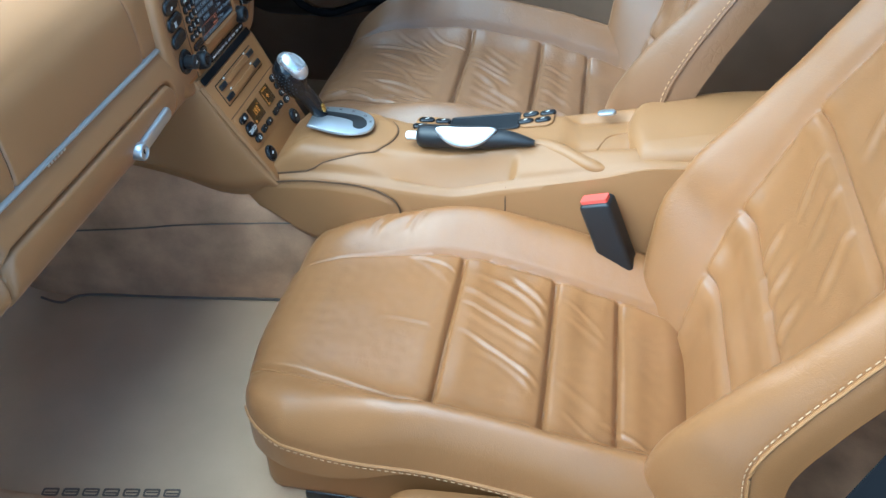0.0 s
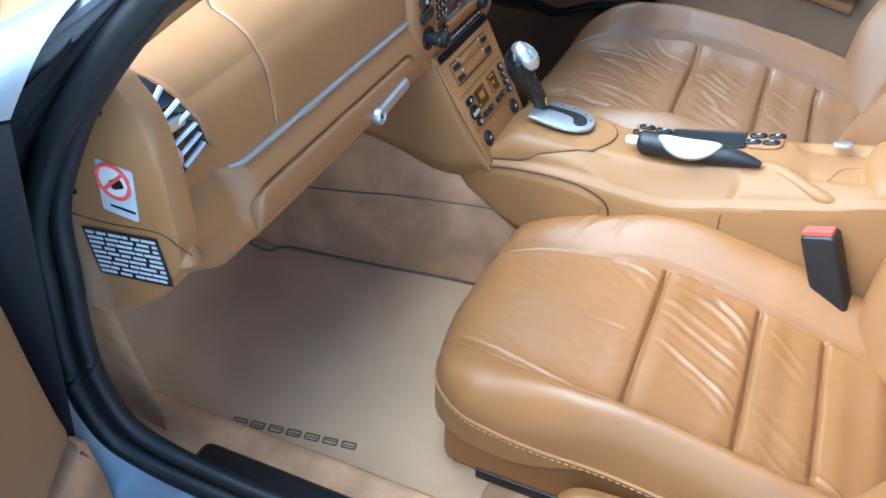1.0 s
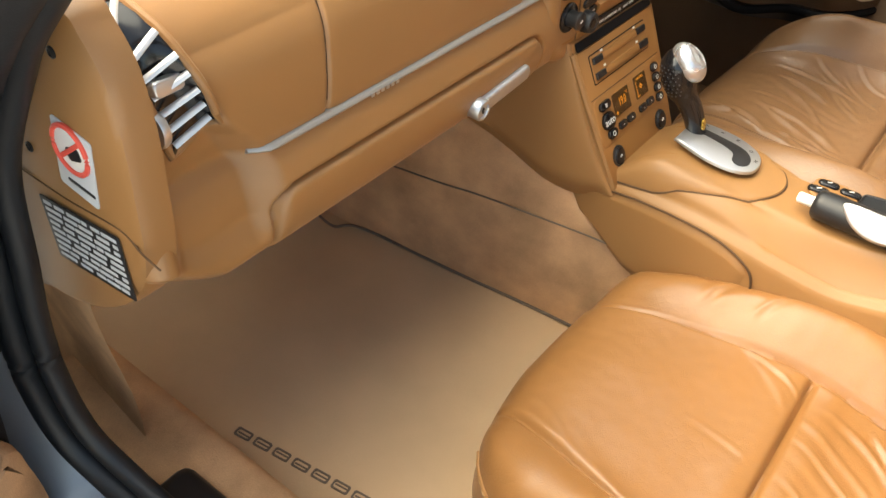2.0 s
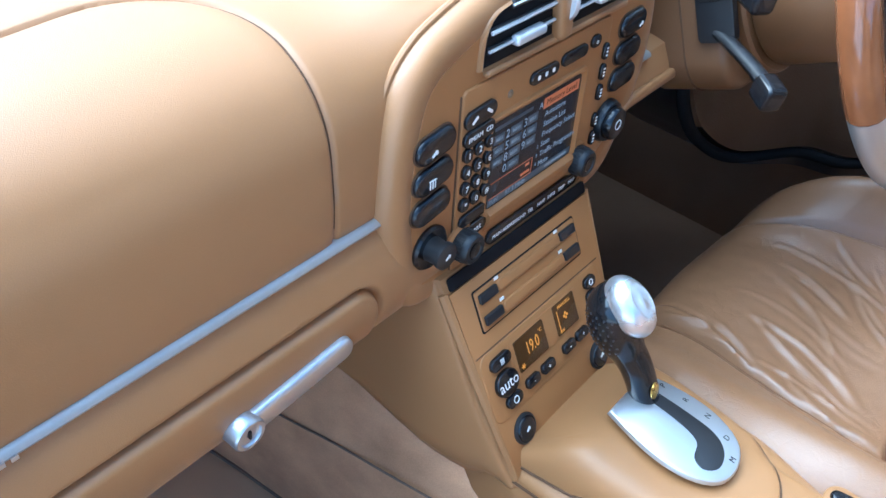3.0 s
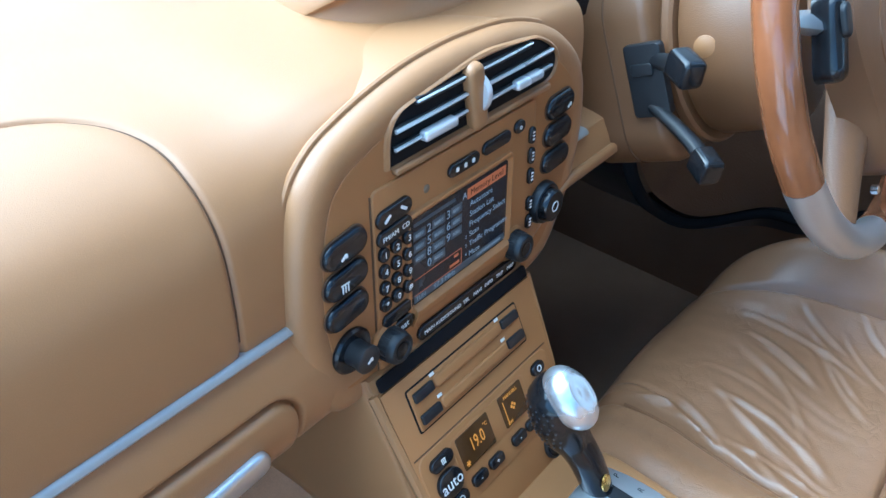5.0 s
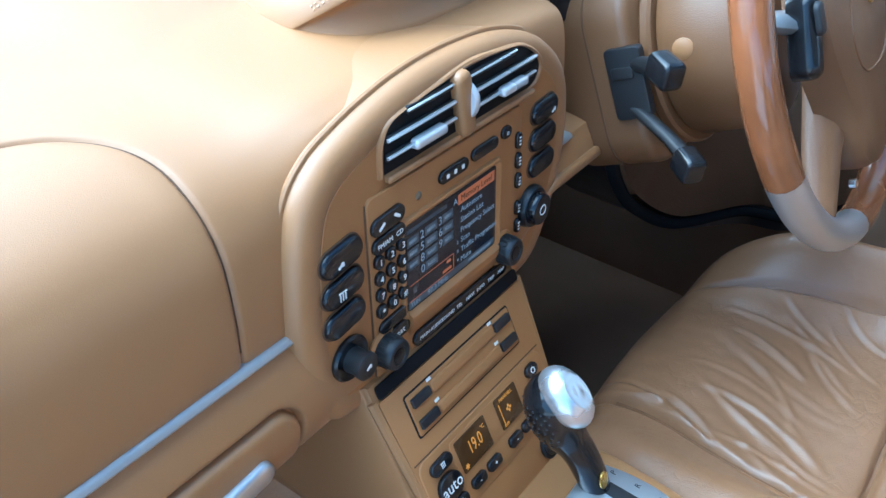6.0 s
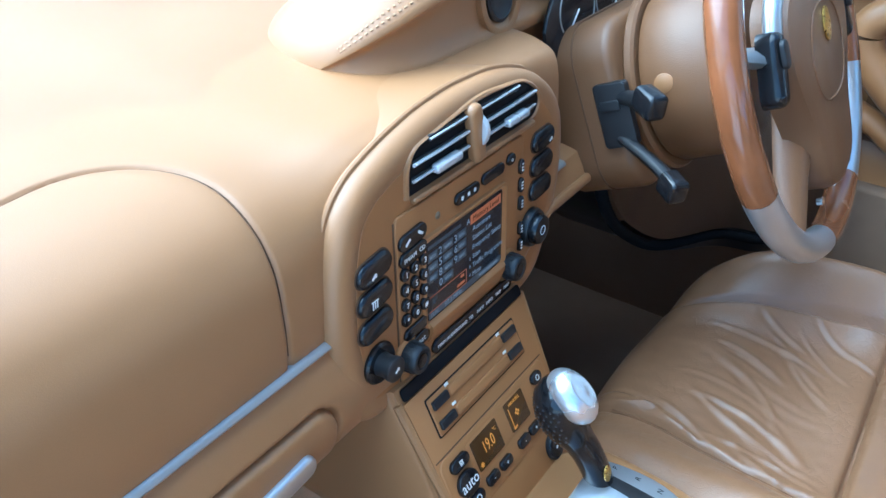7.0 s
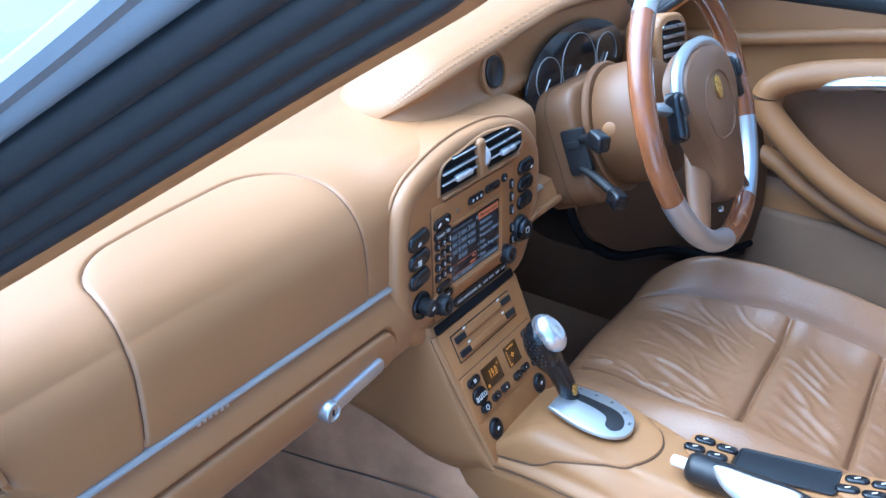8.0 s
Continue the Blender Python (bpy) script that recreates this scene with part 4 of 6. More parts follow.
def build_wheel():
    w = thing("steering_wheel", "wood and silver rimmed steering wheel with tan hub", "steering wheel", WC)
    R = 0.1775
    def arc(a0, a1, r=R, n=24):
        return [WM @ Vector((r * math.cos(radians(a0 + (a1 - a0) * i / n)), r * math.sin(radians(a0 + (a1 - a0) * i / n)), 0)) for i in range(n + 1)]
    for a0, a1, m, lb in ((-18, 62, M_WOOD, "varnished wood rim section"), (62, 127, M_SILVER, "silver rim section"), (127, 205, M_WOOD, "varnished wood rim section"), (205, 262, M_SILVER, "silver rim section"), (262, 299, M_WOOD, "varnished wood rim section"), (299, 342, M_SILVER, "silver rim section")):
        part("rim_section", tube(arc(a0, a1), 0.0150 if m is M_WOOD else 0.0148, 14), m, w, lb)
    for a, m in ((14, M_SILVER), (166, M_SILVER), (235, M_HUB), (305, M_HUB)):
        c, s = math.cos(radians(a)), math.sin(radians(a))
        part("spoke", tube([WM @ Vector((0.06 * c, 0.05 * s, 0.0)), WM @ Vector((0.12 * c, 0.115 * s, -0.002)), WM @ Vector(((R - 0.012) * c, (R - 0.012) * s, 0))], lambda t: 0.02 - 0.008 * t, 10, flat=0.5), m, w)
    return w


WHEEL = build_wheel()


def build_column():
    c = thing("steering_column", "tan steering column shroud with black stalks", "steering column", (-0.28, 0.33, 0.5))
    A = WM @ pose(0, 0, -0.04)
    part("shroud", lathe(A, [(0.03, 0.002), (0.062, 0.0), (0.078, -0.008), (0.083, -0.022), (0.085, -0.072), (0.083, -0.076), (0.072, -0.077)], 40), M_COLUMN_SHADED, c, "round tan leather shroud, browned in place of shade")
    part("flange", lathe(A, [(0.070, -0.0775), (0.090, -0.0775), (0.0925, -0.080), (0.0925, -0.086), (0.090, -0.0885), (0.070, -0.0885)], 40), M_COLUMN_SHADED, c, "rounded leather flange")
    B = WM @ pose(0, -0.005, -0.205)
    part("switch_housing", slab(B, 0.205, 0.170, 0.040, 0.0765, 0.010, n=8), M_COLUMN_SHADED, c, "leather-covered switch housing")
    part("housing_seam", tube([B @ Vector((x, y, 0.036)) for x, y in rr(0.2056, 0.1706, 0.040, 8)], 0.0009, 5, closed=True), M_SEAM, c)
    return c


COLUMN = build_column()


def lip_z(y):
    """Height of the cowl's front edge."""
    return 0.649 + 0.130 * (y - 0.011) - 0.22 * max(0, y - 0.33) ** 1.2


def build_cluster():
    g = thing("instrument_binnacle", "tan leather instrument cowl with stitched edge", "instrument binnacle", (-0.45, 0.33, 0.65))
    rings = []
    for i in range(97):
        y = -0.0075 + 0.69 * (i / 96) ** 2.0
        k = math.sqrt(max(0.0001, 1 - max(0, (0.075 - y) / 0.083) ** 2)) * math.sqrt(max(0.03, 1 - max(0, (y - 0.56) / 0.13) ** 2))
        zl = lip_z(y)
        full = [(-0.560, 0.598), (-0.553, 0.610), (-0.540, 0.626 + 0.3 * (zl - 0.645)), (-0.500, zl + 0.004), (-0.455, zl + 0.016), (-0.420, zl + 0.014), (-0.400, zl + 0.006), (-0.3945, zl - 0.001), (-0.3965, zl - 0.006), (-0.404, zl - 0.011), (-0.4085, zl - 0.020), (-0.404, 0.618), (-0.396, 0.606), (-0.396, 0.596)]
        pts = spline([(-0.462 + (x + 0.462) * k, 0.600 + (z - 0.600) * k, 0) for x, z in full], 4)
        rings.append([Vector((p.x, y, p.y)) for p in pts])
    part("cowl", loft(rings), M_LEATHER, g, "stitched tan leather cowl")
    return g


BINN = build_cluster()


def build_ddoor():
    d = thing("driver_door", "tan leather driver door panel with armrest and pocket", "door", (0.1, 0.72, 0.3))
    def panel(u, v):
        x, z = -0.92 + 1.8 * u, -0.02 + 0.715 * v
        y = 0.71 - 0.02 * sm(0.55, 0.66, z) - 0.012 * sm(0.40, 0.36, z)
        return Vector((x, y, z))
    part("door_panel", grid(panel, 40, 60), M_LEATHER, d, "tan leather panel")
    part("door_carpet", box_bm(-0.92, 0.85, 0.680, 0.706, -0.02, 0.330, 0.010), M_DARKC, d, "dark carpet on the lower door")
    part("sill_top", box_bm(-0.6, 0.8, 0.685, 0.80, 0.675, 0.70, 0.008), M_RUBBER, d)
    w = part("window", grid(lambda u, v: Vector((-0.6 + 1.4 * u, 0.74 - 0.12 * v, 0.69 + 0.34 * v)), 8, 6), M_GLASS, d)
    w.visible_shadow = False
    return d


DDOOR = build_ddoor()


# ---- centre stack: radio, switches, vent ----
def key(parent, M, u, v, w, h, d=0.004, m=None, turn=0, r=None, label="", name="button", mark=None):
    """A button with a soft rim and, where it has one, a pale mark."""
    b = part(name, slab(M, w, h, r or h / 2, d, min(0.0012, h * 0.2), u, v, turn, n=6), m or M_GLOSS, parent, label)
    if mark == "bar":
        part("mark", slab(M @ pose(u, v, d, 0, 0, turn), w * 0.34, h * 0.22, 0.0003, 0.0003, 0.0001, n=2), M_WHITE, b)
    elif mark:
        part("mark", text_bm(mark, h * 0.62, M @ pose(u, v, d + 0.0001, 0, 0, turn), 0.0001), M_WHITE, b, smooth=False)
    return b


def icon_lines(parent, M, u, v, s, kind):
    bm = bmesh.new()
    T = M @ pose(u, v, 0)
    if kind == "ring":
        tube([T @ Vector((s * math.cos(a * math.pi / 8), s * math.sin(a * math.pi / 8), 0)) for a in range(16)], 0.0004, 5, bm, closed=True)
    elif kind == "waves":
        for k in (-1, 0, 1):
            slab(T, s * 0.22, s * 1.2, s * 0.1, 0.0003, 0.0001, k * s * 0.5, 0, n=2, bm=bm)
        slab(T, s * 1.6, s * 0.22, s * 0.1, 0.0003, 0.0001, 0, s * 0.75, n=2, bm=bm)
    else:
        slab(T, s * 1.3, s * 0.45, s * 0.2, 0.0003, 0.0001, 0, 0, 30, n=2, bm=bm)
        slab(T, s * 0.45, s * 0.8, s * 0.2, 0.0003, 0.0001, s * 0.3, s * 0.1, 30, n=2, bm=bm)
    return part("mark", bm, M_WHITE, parent)


def build_radio():
    rd = thing("radio_unit", "tan radio with colour screen, keypad and black knobs", "car radio", (-0.326, 0.02, 0.41))
    part("faceplate", slab(F, 0.177, 0.152, 0.005, 0.0022, 0.001, 0.0185, 0.4745), M_TRIM, rd, "tan plastic faceplate")
    Q = F @ pose(0, 0, 0.0022)
    for u in (-0.0705, 0.1075):
        part("side_joint", slab(F, 0.0012, 0.148, 0.0004, 0.0008, 0.0002, u, 0.4735, n=1), M_SEAM, rd)
    # raised rim round the screen, sloping in towards the glass
    rim = [(0.0072, 0.0), (0.0066, 0.0022), (0.0048, 0.0028), (0.0014, 0.0006)]
    part("bezel", loft([[Q @ Vector((0.018 + x, 0.4815 + y, h)) for x, y in rr(0.106 + 2 * o, 0.066 + 2 * o, 0.003 + o * 0.5, 4)] for o, h in rim], False), M_TRIM, rd)
    sc = part("screen", slab(Q, 0.109, 0.069, 0.001, 0.0006, 0.0002, 0.018, 0.4815), M_SCREEN, rd, "dark colour display showing a station list")
    S = Q @ pose(0.018, 0.4815, 0.0007)
    def block(u, v, w, h, m, label=""):
        return part("screen_block", slab(S, w, h, 0.0004, 0.0002, 0.0001, u, v, n=1), m, sc, label)
    def words(body, size, u, v, m=M_SCRTXT):
        return part("screen_text", text_bm(body, size, S @ pose(u, v, 0.0003), 0.00005), m, sc, smooth=False)
    block(0.0285, 0.0268, 0.0460, 0.0085, M_SCRORANGE, "orange menu heading")
    words("Memory Level", 0.0068, 0.0285, 0.0268, M_SCREEN)
    for k, w in enumerate(("Autostore", "Station List", "Frequency Select", "Scan", "Traffic Programme", "Mute")):
        bm = text_bm(w, 0.0064, S, 0.00005)
        left = min(v.co.dot(S.col[0].xyz) for v in bm.verts) - S.translation.dot(S.col[0].xyz)
        bm.transform(Matrix.Translation(S.to_3x3() @ Vector((0.0085 - left, 0.0178 - 0.0083 * k, 0.0003))))
        part("screen_text", bm, M_SCRTXT, sc, smooth=False)
    words("A", 0.0070, 0.0022, 0.0270)
    for k in range(3):
        words(str(2 + k), 0.0040, 0.0045, -0.0075 - 0.0075 * k)
    block(-0.0300, 0.0290, 0.0440, 0.0028, M_SCRBOX)
    for j in range(4):
        v = 0.0205 - 0.0092 * j
        if j < 3:
            block(-0.0462, v, 0.0125, 0.0072, M_SCRBOX)
        words(("2", "5", "8", "0")[j], 0.0095, -0.0365, v)
        block(-0.0262, v, 0.0140, 0.0072, M_SCRBOX)
        block(-0.0262, v, 0.0100, 0.0030, M_SCRTXT)
        if j < 3:
            words(("3", "6", "9")[j], 0.0095, -0.0158, v)
            block(-0.0068, v, 0.0125, 0.0072, M_SCRBOX)
            block(-0.0068, v, 0.0085, 0.0030, M_SCRTXT)
            block(-0.0462, v, 0.0085, 0.0030, M_SCRTXT)
    for v in (-0.0140, -0.0268):
        block(-0.0265, v, 0.0520, 0.0006, M_SCRORANGE)
    block(-0.0005, -0.0204, 0.0006, 0.0128, M_SCRORANGE)
    block(-0.0065, -0.0172, 0.0050, 0.0024, M_SCRORANGE)
    block(-0.0085, -0.0235, 0.0110, 0.0024, M_SCRORANGE)
    block(-0.0460, -0.0195, 0.0040, 0.0050, M_SCRBOX)
    block(0.0, -0.0302, 0.1060, 0.0060, M_SCRBOX)
    words("97.3 MHz", 0.0062, -0.0200, -0.0302)
    words("TUN", 0.0050, -0.0460, -0.0302)
    block(0.0330, -0.0302, 0.0300, 0.0026, M_SCRTXT)
    # phone, band and number keys left of the screen
    b = key(rd, Q, -0.0527, 0.5300, 0.0325, 0.0125, 0.0028, turn=4, name="phone_button")
    for sx, a in ((-0.0075, 35), (0.0075, -35)):
        part("mark", slab(Q @ pose(-0.0527 + sx, 0.5300 + sx * 0.1, 0.0028), 0.0070, 0.0022, 0.001, 0.0003, 0.0001, turn=a, n=2), M_WHITE, b)
    b = key(rd, Q, -0.0527, 0.5165, 0.0325, 0.0118, 0.0028, turn=4)
    part("mark", text_bm("FM/AM", 0.0050, Q @ pose(-0.0580, 0.5162, 0.0029, 0, 0, 4), 0.0001), M_WHITE, b, smooth=False)
    part("mark", text_bm("CD", 0.0050, Q @ pose(-0.0437, 0.5172, 0.0029, 0, 0, 4), 0.0001), M_WHITE, b, smooth=False)
    for j in range(4):
        for i in range(3):
            w = 0.0088 if j < 3 else 0.0098
            key(rd, Q, -0.0636 + 0.0114 * i, 0.5045 - 0.0128 * j + 0.0010 * i, w, 0.0104, 0.0032, r=0.0043, mark=str(1 + i + 3 * j) if j < 3 else ("*", "0", "#")[i])
    key(rd, Q, -0.0520, 0.4522, 0.0300, 0.0098, 0.0026, turn=3)
    key(rd, Q, -0.0522, 0.4393, 0.0325, 0.0115, 0.0026, turn=3, mark="repeat")
    # above the screen
    part("sensor_eye", lathe(Q @ pose(-0.0198, 0.5320, 0), [(0.0030, 0), (0.0030, 0.0004), (0.0022, 0.0010), (0.0004, 0.0012)], 14), M_GRILLE, rd)
    b = key(rd, Q, 0.0183, 0.5340, 0.0335, 0.0098, 0.0026)
    for k in (-1, 0, 1):
        part("mark", slab(Q @ pose(0.0183 + 0.0088 * k, 0.5340, 0.0026), 0.0030, 0.0032, 0.0006, 0.0003, 0.0001, n=2), M_WHITE, b)
    key(rd, Q, 0.0560, 0.5352, 0.0330, 0.0098, 0.0026)
    key(rd, Q, 0.0840, 0.5370, 0.0125, 0.0098, 0.0026, mark="o")
    for k, v in enumerate((0.5235, 0.5065, 0.4890, 0.4645, 0.4480)):
        b = key(rd, Q, 0.1016 + 0.0006 * k, v, 0.0070, 0.0135 if k < 3 else 0.0125, 0.0028, r=0.0034)
        for q in (-0.0028, 0.0, 0.0028):
            part("mark", slab(Q @ pose(0.1016 + 0.0006 * k, v + q, 0.0028), 0.0026, 0.0014, 0.0003, 0.0003, 0.0001, n=1), M_WHITE, b)
    # sloping ledge and menu keys under the screen
    ledge = [(0.4470, 0.0012), (0.4440, 0.0048), (0.4400, 0.0052), (0.4350, 0.0030), (0.4290, 0.0012)]
    part("ledge", loft([[Q @ Vector((u, v, h)) for v, h in ledge] + [Q @ Vector((u, 0.4290, -0.001)), Q @ Vector((u, 0.4470, -0.001))] for u in np.linspace(-0.036, 0.078, 12)]), M_TRIM, rd, "moulded ledge under the screen")
    row = key(rd, Q, 0.0280, 0.4195, 0.1210, 0.0125, 0.0030, name="menu_bar", label="long black menu key bar")
    for k, w in enumerate(("MAIN", "AUDIO", "SOUND", "TEL", "NAVI", "INFO", "TRIP", "MAP")):
        part("mark", text_bm(w, 0.0046, Q @ pose(-0.0215 + 0.0143 * k, 0.4195, 0.0031), 0.0001), M_WHITE, row, smooth=False)
    for u, v in ((-0.0630, 0.4340), (0.0830, 0.4375)):
        part("knob_seat", lathe(Q @ pose(u, v, 0), [(0.0150, -0.001), (0.0150, 0.0006), (0.0128, 0.0022), (0.0122, 0.001)], 28), M_TRIM, rd)
        kn = part("knob", lathe(Q @ pose(u, v, 0), [(0.0118, 0), (0.0118, 0.009), (0.0112, 0.0130), (0.0100, 0.0143), (0.0072, 0.0141), (0.0068, 0.0130), (0.0005, 0.0132)], 30), M_BLACK, rd, "ribbed black knob")
        for k in range(24):
            a = 2 * math.pi * k / 24
            part("rib", slab(Q @ pose(u, v, 0) @ Matrix.Rotation(a, 4, "Z") @ pose(0.0117, 0, 0.0055, 0, 90, 0), 0.0070, 0.0010, 0.0003, 0.0006, 0.0002, n=1), M_BLACK, kn)
        part("knob_ring", lathe(Q @ pose(u, v, 0.0133), [(0.0056, 0), (0.0056, 0.0006), (0.0048, 0.0007)], 20), M_GLOSS, kn)
    return rd


RADIO = build_radio()


def build_switches():
    Q = F @ pose(0, 0, 0.0004)
    for u0, vs, tn in ((-0.0957, (0.5250, 0.5030, 0.4803), 7), (0.1402, (0.5343, 0.5119, 0.4892), 3)):
        for k, v in enumerate(vs):
            u = u0 + (0.0008 * (1 - k) if u0 > 0 else 0.0006 - 0.0008 * k)
            sw = thing("rocker_switch", "black oval rocker switch in the tan surround", "switch", Q @ Vector((u, v, 0)), "rocker switches")
            part("well", slab(Q, 0.0385, 0.0202, 0.0101, 0.0008, 0.0003, u, v, tn, n=8), M_SEAM, sw)
            part("rocker", slab(Q, 0.0365, 0.0184, 0.0092, 0.0048, 0.0034, u, v, tn, n=8), M_GLOSS, sw)
            if (u < 0 and k < 2) or (u > 0 and k == 0):
                icon_lines(sw, Q @ pose(0, 0, 0.0049), u + (-0.004 if u < 0 else 0.009), v - 0.003, 0.0046, "waves" if k else "fan")
    li = thing("lighter_socket", "round black push-in socket below the switches", "lighter", Q @ Vector((-0.0950, 0.4470, 0)))
    part("collar", lathe(Q @ pose(-0.0950, 0.4470, 0), [(0.0165, 0), (0.0165, 0.0020), (0.0150, 0.0036), (0.0118, 0.0030)], 30), M_GLOSS, li)
    kn = part("knob", lathe(Q @ pose(-0.0950, 0.4470, 0.002), [(0.0092, 0), (0.0086, 0.008), (0.0098, 0.0110), (0.0098, 0.0140), (0.0086, 0.0150), (0.0005, 0.0148)], 26), M_BLACK, li)
    icon_lines(kn, Q @ pose(0, 0, 0.0171), -0.0950, 0.4470, 0.0042, "fan")
    hz = thing("rotary_switch", "large round black rotary switch", "switch", Q @ Vector((0.1260, 0.4550, 0)))
    part("collar", lathe(Q @ pose(0.1260, 0.4550, 0), [(0.0182, 0), (0.0182, 0.003), (0.0168, 0.0066), (0.0140, 0.0060)], 32), M_BLACK, hz)
    kn = part("knob", lathe(Q @ pose(0.1260, 0.4550, 0.004), [(0.0140, 0), (0.0138, 0.007), (0.0126, 0.0092), (0.0005, 0.0095)], 28), M_GLOSS, hz)
    icon_lines(kn, Q @ pose(0, 0, 0.0136), 0.1260, 0.4550, 0.0042, "ring")


build_switches()


def build_centre_vent():
    v = thing("centre_vent", "centre air vent with silver slats and tabs", "air vent", (-0.315, 0.03, 0.59))
    Q = F @ pose(0, 0, 0.0003)
    out = [(p.x, p.y) for p in spline([(-0.0525, 0.5600, 0), (-0.0510, 0.5800, 0), (-0.0430, 0.5915, 0), (-0.0263, 0.5955, 0), (0.0003, 0.5985, 0), (0.0286, 0.6005, 0), (0.0590, 0.6005, 0), (0.0990, 0.5965, 0), (0.1220, 0.5850, 0), (0.1305, 0.5730, 0), (0.1255, 0.5630, 0), (0.1150, 0.5600, 0)], 4)]
    def wall(o, h):
        cx, cy = 0.038, 0.578
        return [Q @ Vector((x + (x - cx) / max(math.hypot(x - cx, y - cy), 1e-6) * o, y + (y - cy) / max(math.hypot(x - cx, y - cy), 1e-6) * o, h)) for x, y in out]
    part("opening", poly_slab(Q, out, 0.0008, 0.0004), M_DEEP, v, "deep black vent opening")
    part("lip", loft([wall(o, h) for o, h in ((0.0, 0.0004), (0.0006, 0.0020), (0.0022, 0.0026), (0.0040, 0.0016), (0.0046, -0.001))], False), M_LEATHER, v)
    part("sill", slab(Q, 0.172, 0.0050, 0.0024, 0.0045, 0.002, 0.036, 0.5560), M_LEATHER, v)
    for k, z in enumerate((0.5712, 0.5828, 0.5950)):
        l0, l1 = ((-0.0500, 0.121), (-0.0490, 0.121), (-0.0290, 0.094))[k]
        for a, b in ((l0, 0.0205), (0.0370, l1)):
            part("slat", tube([Q @ Vector((a, z, 0.0034)), Q @ Vector(((a + b) / 2, z + 0.0004, 0.0036)), Q @ Vector((b, z + 0.0008, 0.0034))], (0.0014, 0.0016, 0.0010)[k], 8, flat=0.8), M_BRIGHT, v, "bright metal slat")
            part("vane", slab(Q @ pose(0, 0, 0.0010), abs(b - a), 0.0050, 0.001, 0.0020, 0.0006, (a + b) / 2, z - 0.0002, n=2), M_BLACK, v)
    for u in (-0.0105, 0.0885):
        part("tab", slab(Q @ pose(u, 0.5716, 0.0024), 0.0325, 0.0068, 0.0025, 0.0062, 0.0022, n=4), M_BRIGHT, v, "silver direction tab")
    part("divider", slab(Q, 0.0155, 0.048, 0.006, 0.0090, 0.0045, 0.0285, 0.5790, 10), M_LEATHER, v)
    part("thumbwheel", lathe(plane_at(Q @ Vector((0.0325, 0.5800, -0.0012)), (0, 0, 1), (-1, 0, 0)) @ pose(0, 0, -0.0030), [(0.009, 0), (0.0138, 0.0004), (0.0146, 0.002), (0.0146, 0.0044), (0.0138, 0.006), (0.009, 0.0064)], 44), M_BRIGHT, v, "ribbed silver thumbwheel")


build_centre_vent()


